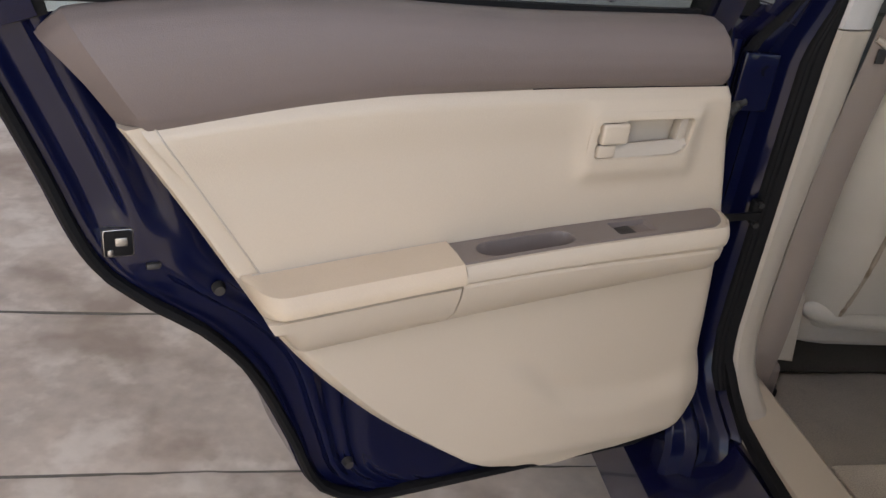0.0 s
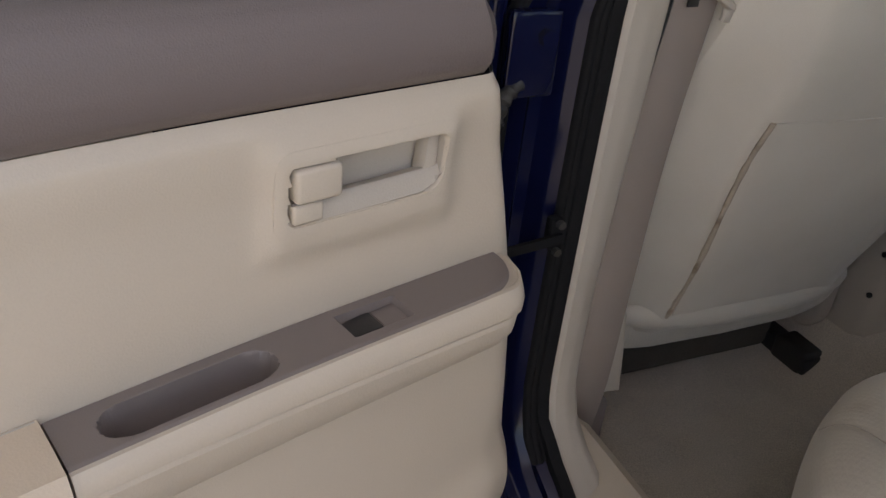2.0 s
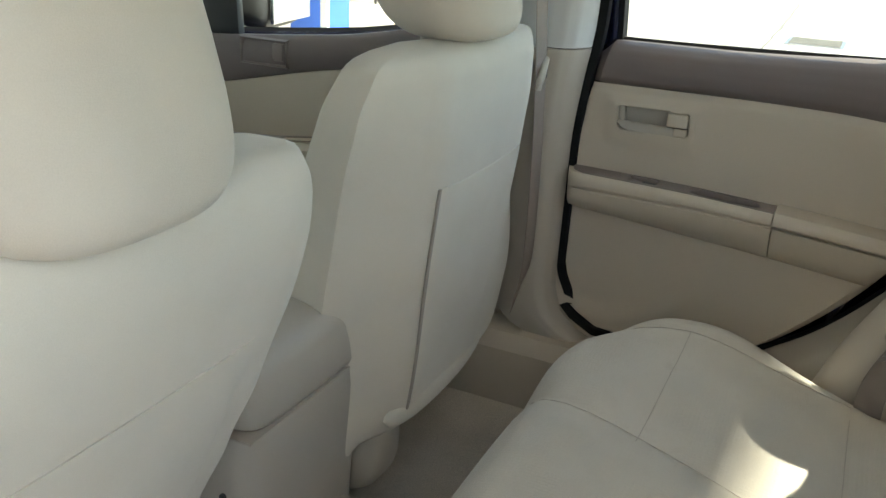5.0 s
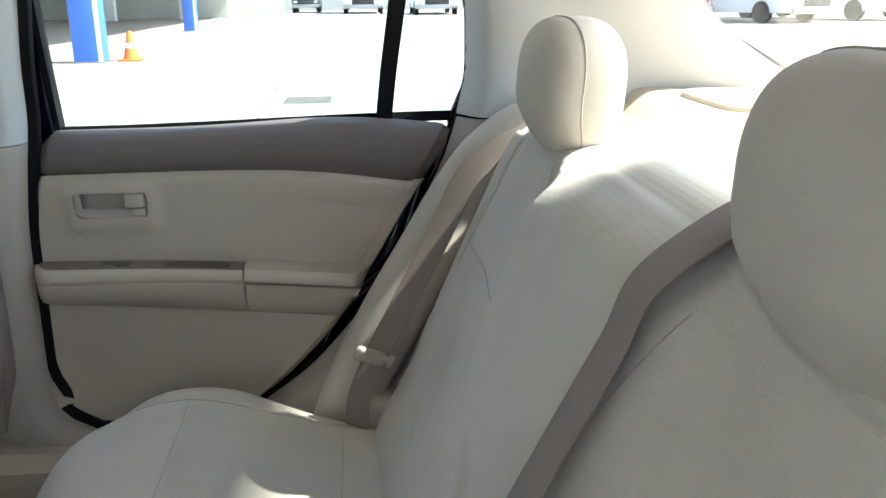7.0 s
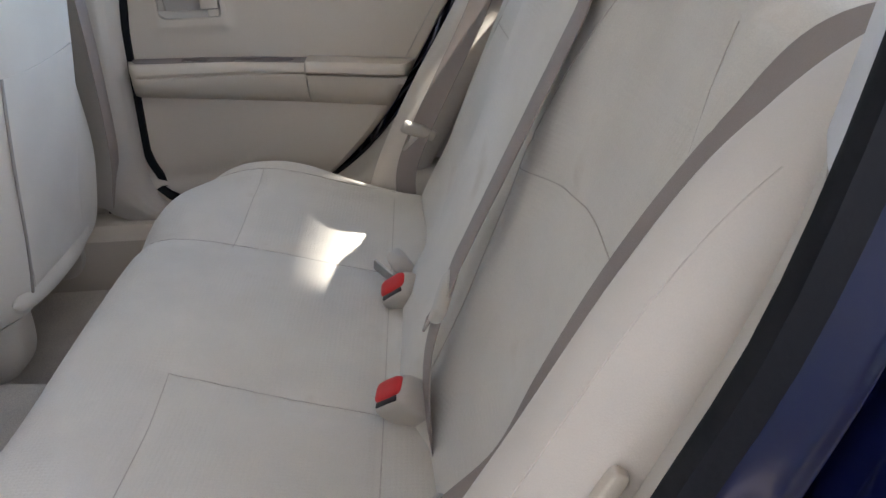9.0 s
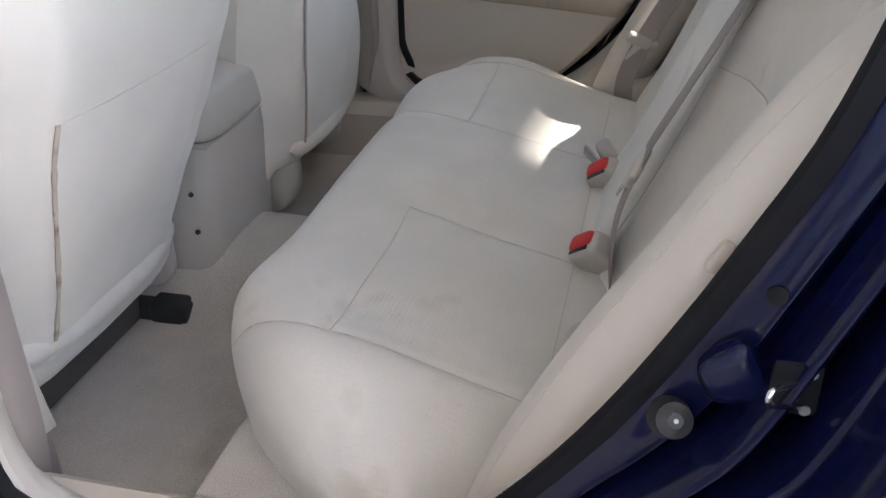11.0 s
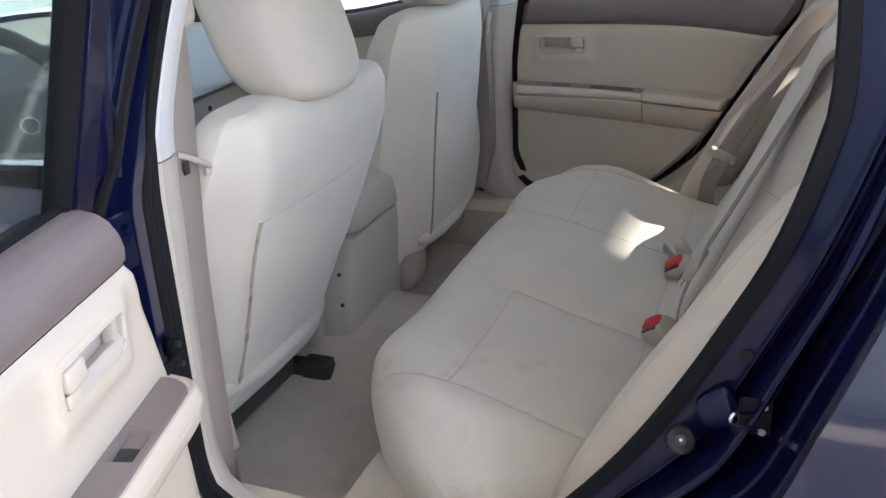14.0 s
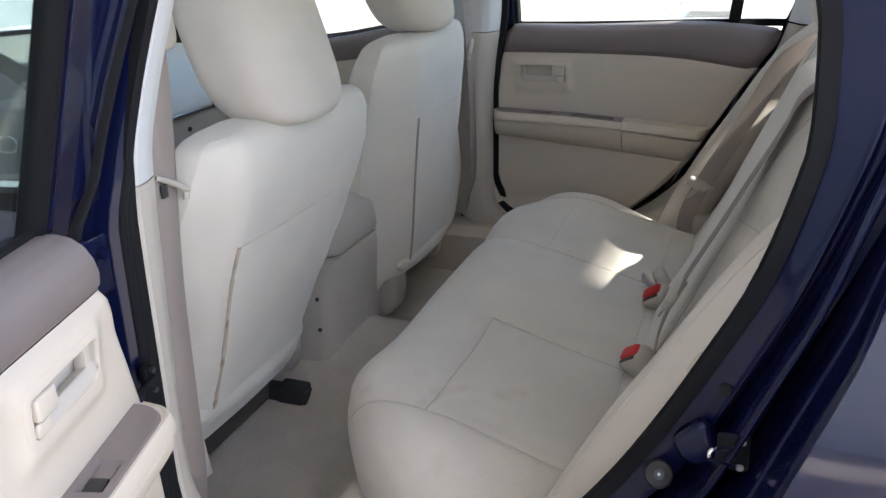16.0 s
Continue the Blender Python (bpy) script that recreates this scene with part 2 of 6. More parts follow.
def step(x, a, b):
    s = min(max((x - a) / (b - a), 0.0), 1.0)
    return s * s * (3 - 2 * s)


def lerp(a, b, s):
    return a + (b - a) * s


def grid(f, nu, nv, bm=None, wrap=False, skip=None):
    """A sheet f(u, v), u and v from 0 to 1."""
    bm = bm or bmesh.new()
    rows = [[bm.verts.new(f(i / nu, j / nv)) for i in range(nu if wrap else nu + 1)] for j in range(nv + 1)]
    for j in range(nv):
        for i in range(nu):
            k = (i + 1) % nu if wrap else i + 1
            q = (rows[j][i], rows[j][k], rows[j + 1][k], rows[j + 1][i])
            if skip and skip(sum((v.co for v in q), Vector()) / 4):
                continue
            bm.faces.new(q)
    return bm, rows


def slab(f, g, nu, nv, skip=None):
    """A solid between two sheets with the same border count."""
    bm = bmesh.new()
    _, a = grid(f, nu, nv, bm, skip=skip)
    _, b = grid(g, nu, nv, bm, skip=skip)
    ra = a[0] + [r[-1] for r in a[1:]] + a[-1][-2::-1] + [r[0] for r in a[-2:0:-1]]
    rb = b[0] + [r[-1] for r in b[1:]] + b[-1][-2::-1] + [r[0] for r in b[-2:0:-1]]
    n = len(ra)
    for k in range(n):
        bm.faces.new((ra[k], ra[(k + 1) % n], rb[(k + 1) % n], rb[k]))
    return bm


def loft(loops, caps=True, bm=None):
    bm = bm or bmesh.new()
    rows = [[bm.verts.new(p) for p in loop] for loop in loops]
    n = len(rows[0])
    for a, b in zip(rows, rows[1:]):
        for k in range(n if n > 2 else 1):
            bm.faces.new((a[k], a[(k + 1) % n], b[(k + 1) % n], b[k]))
    if caps:
        bm.faces.new(rows[0])
        bm.faces.new(rows[-1])
    return bm


def smooth_path(points, n=8):
    """A Catmull-Rom curve through points."""
    p = [Vector(q) for q in points]
    p = [2 * p[0] - p[1]] + p + [2 * p[-1] - p[-2]]
    out = []
    for a, b, c, d in zip(p, p[1:], p[2:], p[3:]):
        for k in range(n):
            s = k / n
            out.append(0.5 * (2 * b + (c - a) * s + (2 * a - 5 * b + 4 * c - d) * s**2 + (3 * b - a - 3 * c + d) * s**3))
    return out + [p[-2]]


def sweep(path, profile, up=(0, 0, 1), bm=None, scale=None):
    """A profile (side, up) carried along a path."""
    up = Vector(up)
    loops = []
    for k, p in enumerate(path):
        t = (path[min(k + 1, len(path) - 1)] - path[max(k - 1, 0)]).normalized()
        s = t.cross(up).normalized()
        u = s.cross(t).normalized()
        f = scale(k / (len(path) - 1)) if scale else 1.0
        loops.append([p + s * (a * f) + u * (b * f) for a, b in profile])
    return loft(loops, bm=bm)


def circle(r, n=10, rx=None):
    return [((rx or r) * math.cos(2 * math.pi * k / n), r * math.sin(2 * math.pi * k / n)) for k in range(n)]


def ribbon(width, thick=0.0016):
    w, h = width / 2, thick / 2
    return [(-w, -h * 0.4), (-w * 0.97, -h), (w * 0.97, -h), (w, -h * 0.4), (w, h * 0.4), (w * 0.97, h), (-w * 0.97, h), (-w, h * 0.4)]


def box(x0, x1, y0, y1, z0, z1, bev=0.004, seg=2, bm=None):
    own = bmesh.new()
    bmesh.ops.create_cube(own, size=1.0)
    for v in own.verts:
        v.co = Vector((lerp(x0, x1, v.co.x + 0.5), lerp(y0, y1, v.co.y + 0.5), lerp(z0, z1, v.co.z + 0.5)))
    if bev:
        bmesh.ops.bevel(own, geom=own.edges[:], offset=bev, segments=seg, affect="EDGES", profile=0.5)
    return merge(bm, own)


def merge(bm, own):
    if bm is None:
        return own
    me = bpy.data.meshes.new("join")
    own.to_mesh(me)
    own.free()
    bm.from_mesh(me)
    bpy.data.meshes.remove(me)
    return bm


def prism(poly, axis, a, b, bev=0.0, seg=2, bm=None):
    """A flat outline pushed along an axis from a to b; poly in the two other axes, in order."""
    own = bmesh.new()
    place = {"x": lambda p, d: (d, p[0], p[1]), "y": lambda p, d: (p[0], d, p[1]), "z": lambda p, d: (p[0], p[1], d)}[axis]
    lo, hi = [[own.verts.new(place(p, d)) for p in poly] for d in (a, b)]
    own.faces.new(lo), own.faces.new(hi)
    n = len(poly)
    for k in range(n):
        own.faces.new((lo[k], lo[(k + 1) % n], hi[(k + 1) % n], hi[k]))
    if bev:
        rim = [e for e in own.edges if len({v.co["xyz".index(axis)] for v in e.verts}) == 1]
        bmesh.ops.bevel(own, geom=rim, offset=bev, segments=seg, affect="EDGES", profile=0.5)
    return merge(bm, own)


def rod(p, q, r, n=12, bm=None, r2=None):
    p, q = Vector(p), Vector(q)
    t = (q - p).normalized()
    s = t.orthogonal().normalized()
    u = t.cross(s)
    return loft([[c + (s * math.cos(2 * math.pi * k / n) + u * math.sin(2 * math.pi * k / n)) * rr for k in range(n)] for c, rr in ((p, r), (q, r if r2 is None else r2))], bm=bm)


def pillow(c, half, e1=0.5, e2=0.5, nu=40, nv=24, m=None, warp=None):
    """A superellipsoid: low exponents are boxier."""
    def pw(x, e):
        return math.copysign(abs(x) ** e, x)

    def f(u, v):
        a, b = 2 * math.pi * u, math.pi * (v - 0.5)
        p = Vector((pw(math.cos(b), e1) * pw(math.cos(a), e2) * half[0], pw(math.cos(b), e1) * pw(math.sin(a), e2) * half[1], pw(math.sin(b), e1) * half[2]))
        if warp:
            p = warp(p)
        if m:
            p = m @ p
        return p + Vector(c)

    return grid(f, nu, nv, wrap=True)[0]


def mirror(bm, sx):
    if sx < 0:
        for v in bm.verts:
            v.co.x = -v.co.x
    return bm


def spot(bm, m):
    bmesh.ops.transform(bm, matrix=m, verts=bm.verts)
    return bm


# ---------------------------------------------------------------- rear doors (drawn as the right one, closed)
HINGE, SWING = (-0.802, 0.231), -75.0
SIDE_X = ease([0.18, 0.30, 0.45, 0.62, 0.75, 0.88, 0.945], [0.79, 0.825, 0.845, 0.86, 0.855, 0.835, 0.79])
TRIM_REAR = ease([0.386, 0.40, 0.43, 0.512, 0.608, 0.70, 0.749, 0.846, 0.94], [0.0, -0.07, -0.12, -0.223, -0.31, -0.367, -0.397, -0.456, -0.515])
TRIM_FRONT = ease([0.386, 0.392, 0.405, 0.43, 0.46, 0.55, 0.722, 0.871, 0.94], [0.05, 0.13, 0.195, 0.236, 0.248, 0.239, 0.208, 0.172, 0.158])
BELT = ease([-0.52, -0.456, -0.428, -0.325, -0.223, -0.047, 0.165], [0.838, 0.846, 0.850, 0.863, 0.870, 0.873, 0.872])
SHELL_REAR = ease([0.345, 0.36, 0.38, 0.40, 0.47, 0.566, 0.628, 0.655, 0.68, 0.70, 0.725, 0.80, 0.94], [-0.05, -0.212, -0.255, -0.274, -0.302, -0.348, -0.400, -0.436, -0.464, -0.483, -0.497, -0.524, -0.578])
SHELL_FRONT = ease([0.345, 0.36, 0.40, 0.60, 0.75, 0.94], [0.18, 0.245, 0.265, 0.245, 0.22, 0.18])
TRIM_LOW = ease([-0.456, -0.397, -0.367, -0.31, -0.223, -0.12], [0.846, 0.749, 0.70, 0.608, 0.512, 0.43])
SEAM_LINE = ease([0.68, 0.707, 0.848, 0.88], [-0.327, -0.343, -0.428, -0.447])
ARM_LINE = ease([-0.37, -0.30, -0.155, 0.0, 0.16], [0.676, 0.682, 0.694, 0.700, 0.701])
ARM_TOP = ease([-0.37, -0.30, -0.155, 0.0, 0.16], [0.698, 0.704, 0.716, 0.725, 0.729])
ARM_UNDER = ease([-0.37, -0.302, -0.1, 0.185], [0.606, 0.614, 0.634, 0.657])
POCKET = ease([-0.30, -0.06, -0.02, 0.026, 0.109, 0.232], [0.62, 0.56, 0.53, 0.495, 0.482, 0.501])


def window_x(z):
    return 0.747 - (z - 0.93) * 0.33 - max(z - 1.15, 0) ** 2 * 0.45


def lower_x(y, z):
    """Depth of the lower trim: a pocket swells below the swoop."""
    x = 0.698 + 0.010 * step(z, 0.42, 0.388) + 0.01 * step(y, 0.20, 0.24)
    return x - 0.012 * step(z - POCKET(y), 0.014, -0.030) * step(y, -0.17, 0.06)


def upper_x(y, z):
    b = BELT(y)
    return 0.697 + 0.007 * step(z, b - 0.012, b) - 0.004 * step(z, b - 0.06, b - 0.02) + 0.008 * step(y, TRIM_FRONT(z) - 0.02, TRIM_FRONT(z))


def handle_bezel(sx, door, y0, y1, z0, z1, x, face):
    """A recessed pull: a rim laid on the panel's face, a dished pocket, a lever at y0 over a fixed block, and a sloping lower lip."""
    def ring(inset, r, xx, on_face=False):
        pts = []
        for cy, cz, a0 in ((y1 - inset - r, z1 - inset - r, 0), (y0 + inset + r, z1 - inset - r, 90), (y0 + inset + r, z0 + inset + r, 180), (y1 - inset - r * 2.0, z0 + inset + r * 2.0, 270)):
            rr = r * (2.0 if a0 == 270 else 1.0)
            for k in range(6):
                a = radians(a0 + 18 * k)
                y, z = cy + rr * math.cos(a), cz + rr * math.sin(a)
                pts.append((face(y, z) + xx if on_face else xx, y, z))
        return pts
    rim = loft([ring(-0.0105, 0.012, 0.003, True), ring(-0.0090, 0.011, -0.0002, True), ring(-0.0050, 0.009, -0.0007, True), ring(-0.0010, 0.0075, -0.0004, True), ring(0.0006, 0.0068, 0.0022, True)], caps=False)
    h = part("handle_rim", mirror(rim, sx), VINYL, door, "recessed beige plastic pull handle")
    bm = loft([ring(0.0002, 0.007, 0.0014, True), ring(0.0014, 0.006, x + 0.020), ring(0.006, 0.004, x + 0.023)], caps=False)
    bm.faces.new([v for v in bm.verts][-24:])
    part("pocket", mirror(bm, sx), PLASTIC, h)
    w = y1 - y0
    hz = z1 - z0
    lever = box(x - 0.004, x + 0.012, y0 + 0.0026, y0 + 0.30 * w, z0 + 0.40 * hz, z1 - 0.0022, 0.0032, 3)
    part("lever", mirror(lever, sx), VINYL, h)
    block = box(x - 0.001, x + 0.014, y0 + 0.0022, y0 + 0.20 * w, z0 + 0.0015, z0 + 0.37 * hz, 0.0024, 3)
    part("lower_block", mirror(block, sx), VINYL, h)
    lip = loft([[(x + 0.012, y, z0 + 0.001), (x + 0.0012, y, z0 + 0.001 + up), (x + 0.0035, y, z0 + (0.20 + rise) * hz), (x + 0.0062, y, z0 + (0.31 + rise) * hz), (x + 0.0078, y, z0 + (0.335 + rise) * hz), (x + 0.0105, y, z0 + (0.33 + rise) * hz), (x + 0.022, y, z0 + (0.20 + rise) * hz)] for y, rise, up in ((y0 + 0.17 * w, 0.0, 0.0), (y0 + 0.30 * w, 0.0, 0.0), (y0 + 0.60 * w, 0.01, 0.0), (y0 + 0.86 * w, 0.03, 0.001), (y0 + 0.95 * w, 0.05, 0.006), (y0 + 0.992 * w, 0.06, 0.011))])
    part("finger_lip", mirror(lip, sx), PLASTIC, h)
    part("end_wall", mirror(prism([(y1 - 0.0012, z0 + 0.3 * hz), (y1 - 0.013, z0 + 0.3 * hz), (y1 - 0.010, z1 - 0.0016), (y1 - 0.0012, z1 - 0.0016)], "x", x + 0.007, x + 0.020, 0.0015), sx), PLASTIC, h)
    part("parting_gap", mirror(sweep([Vector((x + 0.0012, lerp(y0 + 0.002, y0 + 0.20 * w, k / 4), z0 + 0.385 * hz)) for k in range(5)], circle(0.0010, 6)), sx), TAUPE_HARD, h)


def rear_door(sx, label):
    door = thing("rear_door", (HINGE[0] * -sx, HINGE[1], 0.34), label, "car door", "car doors")

    # painted shell
    def inner(u, v):
        z = lerp(0.345, 0.930, v)
        y = lerp(SHELL_REAR(z), SHELL_FRONT(z), u**2)
        e = (y - SHELL_REAR(z)) * (0.6 + 0.4 * step(z, 0.60, 0.40))
        land = math.exp(-(((y + 0.43) / 0.045) ** 4 + ((z - 0.715) / 0.040) ** 4))
        pressed = 0.007 * step(e, 0.012, 0.018) - 0.009 * step(e, 0.030, 0.036) + 0.006 * step(e, 0.040, 0.050) * step(e, 0.085, 0.070) - 0.003 * step(e, 0.052, 0.058) * step(e, 0.066, 0.060)
        return Vector((sx * (0.742 + pressed * (1 - land) - 0.003 * land), y, z))

    def outer(u, v):
        z = lerp(0.345, 0.912, v)
        y = lerp(SHELL_REAR(z) - 0.012, SHELL_FRONT(z) + 0.01, u**2)
        return Vector((sx * (SIDE_X(z) - 0.006 * (step(u, 0.02, 0) + step(u, 0.98, 1))), y, z))

    shell = part("door_shell", slab(inner, outer, 150, 60), PAINT_SHADED if sx < 0 else PAINT, door, "navy blue painted steel shell")

    seal = [(0.739, SHELL_REAR(z) + 0.008, z) for z in np.linspace(0.93, 0.372, 34)] + [(0.739, y, 0.355) for y in np.linspace(-0.20, 0.19, 10)] + [(0.739, SHELL_FRONT(z) - 0.014, z) for z in np.linspace(0.375, 0.93, 14)]
    part("weatherstrip", mirror(sweep([Vector(p) for p in seal], circle(0.006, 8, 0.010)), sx), RUBBER, door, "black rubber seal")
    latch = box(0.7368, 0.760, -0.474, -0.446, 0.712, 0.741, 0.004)
    lt = part("latch", mirror(latch, sx), STEEL, door, "black latch opening with a bright steel rim")
    part("latch_opening", mirror(box(0.7360, 0.750, -0.4730, -0.4470, 0.7130, 0.7400, 0.0035), sx), RUBBER, lt)
    part("claw", mirror(box(0.7345, 0.740, -0.470, -0.465, 0.715, 0.722, 0.0015, bm=box(0.7350, 0.740, -0.463, -0.452, 0.724, 0.733, 0.0015)), sx), STEEL, lt)
    part("slotted_plug", mirror(box(0.7345, 0.745, -0.438, -0.424, 0.697, 0.704, 0.003), sx), BLACK, door)
    for y, z in ((-0.372, 0.668), (-0.226, 0.415)):
        g = rod((0.742, y, z), (0.733, y, z), 0.007, 14, r2=0.005)
        part("grommet", mirror(g, sx), BLACK, door)

    # lower trim
    def low(off):
        def f(u, v):
            z = lerp(0.386, 0.70, v)
            y = lerp(TRIM_REAR(z), TRIM_FRONT(z), u)
            e = min(u, 1 - u) * (TRIM_FRONT(z) - TRIM_REAR(z))
            x = lower_x(y, z) + 0.016 * (1 - step(e, 0.0, 0.014)) + off
            return Vector((sx * x, y, z))
        return f
    part("lower_panel", slab(low(0), low(0.02), 60, 46), VINYL, door, "cream vinyl lower panel with a map pocket swell")

    # upper trim, open behind the pull
    hy0, hy1, hz0, hz1 = -0.004, 0.113, 0.801, 0.842

    def panel_x(y, z, e=1.0):
        d2 = max(abs(y - (hy0 + hy1) / 2) - 0.060, 0) ** 2 + max(abs(z - (hz0 + hz1) / 2 + 0.006) - 0.026, 0) ** 2
        return upper_x(y, z) + 0.014 * (1 - step(e, 0.0, 0.012)) - 0.007 * math.exp(-d2 / 0.0002)

    def up(off):
        def f(u, v):
            z0 = lerp(0.69, 0.872, v)
            y = lerp(SEAM_LINE(z0), TRIM_FRONT(z0), u)
            z = lerp(0.69, BELT(y), v)
            return Vector((sx * (panel_x(y, z, (1 - u) * (TRIM_FRONT(z0) - SEAM_LINE(z0))) + off), y, z))
        return f
    bm = bmesh.new()
    hole = lambda c: hy0 - 0.001 < c.y < hy1 + 0.001 and hz0 - 0.001 < c.z < hz1 + 0.001
    grid(up(0), 130, 46, bm, skip=hole)
    grid(up(0.018), 10, 6, bm, skip=lambda c: hy0 - 0.07 < c.y < hy1 + 0.05 and c.z > 0.77)
    part("upper_panel", bm, VINYL, door, "cream vinyl upper panel")
    handle_bezel(sx, door, hy0, hy1, hz0, hz1, 0.688, panel_x)

    def fill(off):
        def f(u, v):
            z0 = lerp(0.70, 0.848, v)
            y = lerp(TRIM_REAR(z0), SEAM_LINE(z0) - 0.0026, u)
            z = lerp(0.70, BELT(y), v)
            return Vector((sx * (0.699 + 0.012 * (1 - step(u, 0, 0.2)) + off), y, z))
        return f
    part("rear_filler", slab(fill(0), fill(0.015), 12, 16), VINYL, door)
    groove = [Vector((upper_x(SEAM_LINE(z), z) - 0.0002, SEAM_LINE(z) - 0.0013, z)) for z in np.linspace(0.70, 0.850, 14)]
    part("panel_seam", mirror(sweep(groove, circle(0.0009, 8)), sx), PLASTIC, door)

    # soft pad under the window
    prof = [(0.712, -0.002), (0.700, 0.001), (0.692, 0.010), (0.6885, 0.024), (0.690, 0.040), (0.696, 0.054), (0.706, 0.063), (0.722, 0.068), (0.738, 0.067), (0.743, 0.058)]

    def pad(u, v):
        k = v * (len(prof) - 1)
        i = min(int(k), len(prof) - 2)
        px_, pz_ = lerp(prof[i][0], prof[i + 1][0], k - i), lerp(prof[i][1], prof[i + 1][1], k - i)
        y0 = lerp(-0.52, 0.165, u)
        top = 1.0 + 0.42 * step(y0, -0.02, -0.50)
        z = BELT(y0) + pz_ * top
        y = lerp(TRIM_REAR(min(z, 0.94)), TRIM_FRONT(min(z, 0.94)), u)
        e = min(1 - u, u) * 0.67
        return Vector((sx * (px_ + 0.022 * (1 - step(e, 0, 0.03)) ** 2), y, z - 0.02 * (1 - step(e, 0, 0.03)) ** 2 * step(v, 0.3, 0.8)))
    bm = grid(pad, 60, 27)[0]
    part("window_pad", bm, TAUPE, door, "taupe vinyl pad under the window")

    # armrest: padded rear half, hollow front half with an insert
    def section(y, padded):
        zt = ARM_TOP(y)
        zu = min(max(ARM_UNDER(y), TRIM_LOW(y) + 0.012), zt - 0.05)
        p = 0.004 if padded else 0.0
        zl = ARM_LINE(y)
        deep = lerp(0.045, 0.003, step(y, 0.077, 0.089))
        k = (zt - zl) / 0.035
        s = [(0.705, zt + p - (0 if padded else deep)), (0.668 if padded else 0.656, zt + p - (0 if padded else deep)), (0.660 if padded else 0.6535, zt + p - 0.001), (0.653 - p if padded else 0.650, zt + p - (0.002 if padded else 0.0012)), (0.647 - p, zt - 0.007 * k), (0.644 - p, zt - 0.016 * k), (0.6445 - p, zt - 0.026 * k), (0.649 - p * 0.5, zt - 0.033 * k)]
        if padded == "pad":
            return s + [(0.652, zl), (0.705, zl)]
        if padded:
            s = [(0.705, zl - 0.0012), (0.653, zl - 0.0012)]
        else:
            s += [(0.6505, zl)]
        s += [(0.649, zl - 0.003), (0.651, zl - 0.015), (0.660, lerp(zl - 0.015, zu, 0.45)), (0.676, lerp(zl - 0.015, zu, 0.8)), (0.694, zu), (0.705, zu)]
        return s

    def taper(y, y0, y1):
        return math.sqrt(max(1 - max((y0 - y) / 0.028, 0) ** 2, 0.02)) * math.sqrt(max(1 - max((y - y1) / 0.03, 0) ** 2, 0.02))

    def arm(ya, yb, n, padded, y0, y1):
        loops = []
        for y in np.linspace(ya, yb, n):
            f = taper(y, y0, y1)
            loops.append([Vector((sx * lerp(0.702, x, f), max(y, TRIM_REAR(z) + 0.007), z)) for x, z in section(y, padded)])
        return loft(loops)
    a = part("armrest", arm(-0.3600, -0.1565, 34, "pad", -0.328, 1), VINYL_ARM if sx < 0 else VINYL, door, "padded cream armrest")
    part("armrest_base", arm(-0.3635, -0.1565, 34, "base", -0.336, 1), VINYL, door)
    back_line = [Vector((0.6955, y, ARM_TOP(y) + 0.0042)) for y in np.linspace(-0.35, -0.158, 12)]
    part("armrest_seam", mirror(sweep(back_line, circle(0.0006, 6)), sx), PLASTIC, door)
    part("armrest_grip", arm(-0.1545, 0.1845, 48, False, -1, 0.1555), VINYL, door)

    def insert(off):
        def f(u, v):
            y = lerp(-0.1545, 0.1765, u)
            front = math.sqrt(max(1 - max((y - 0.128) / 0.0487, 0) ** 2.2, 0.0))
            x = lerp(0.6965, lerp(0.6925, 0.6515, front), v)
            dy, dv = abs(y + 0.077) - 0.034, abs(v - 0.52) - 0.04
            cup = 1 - step(math.hypot(max(dy, 0) / 0.020, max(dv, 0) / 0.30), 0.86, 1.0)
            sw = (1 - step(abs(y - 0.053), 0.022, 0.0235)) * (1 - step(abs(v - 0.47), 0.27, 0.30))
            return Vector((sx * x, y, ARM_TOP(y) + 0.0002 - 0.0016 * step(v, 0.9, 1.0) - 0.030 * cup - 0.006 * sw + off))
        return f
    ins = part("armrest_insert", grid(insert(0), 220, 60)[0], TAUPE_HARD, door, "taupe insert with a pull cup and window switch", sharp=50)
    zt = ARM_TOP(0.03)
    part("window_switch", mirror(prism([(0.0315, zt - 0.010), (0.053, zt - 0.010), (0.055, zt - 0.0035), (0.051, zt - 0.003), (0.0315, zt - 0.0055)], "x", 0.6665, 0.6865, 0.001), sx), BLACK, ins)
    part("switch_end", mirror(prism([(0.055, zt - 0.010), (0.0745, zt - 0.010), (0.0745, zt - 0.0025), (0.057, zt - 0.0045)], "x", 0.6665, 0.6865, 0.001), sx), TAUPE_HARD, ins)

    # window frame and glass
    def bar(points, w, d, mat, name, label="", parent=door):
        path = smooth_path([(window_x(z), y, z) for y, z in points], 6)
        prof = [(-w / 2, -d / 2), (w / 2, -d / 2), (w / 2, d / 2), (-w / 2, d / 2)]
        return part(name, mirror(sweep(path, prof, up=(1, 0, 0)), sx), mat, parent, label)
    loop = [(0.155, 0.92), (0.150, 1.05), (0.142, 1.18), (0.118, 1.32), (0.06, 1.372), (-0.15, 1.376), (-0.36, 1.352), (-0.50, 1.285), (-0.585, 1.19), (-0.60, 1.13), (-0.575, 1.06), (-0.535, 0.96), (-0.525, 0.93)]
    fr = bar(loop, 0.034, 0.036, PAINT, "window_frame", "navy blue painted window frame")
    bar([(y - 0.012 * (1 if y > 0.1 else 0) + 0.012 * (1 if y < -0.5 else 0), z - (0.012 if z > 1.25 else 0)) for y, z in loop], 0.026, 0.026, RUBBER, "glass_run", parent=fr)
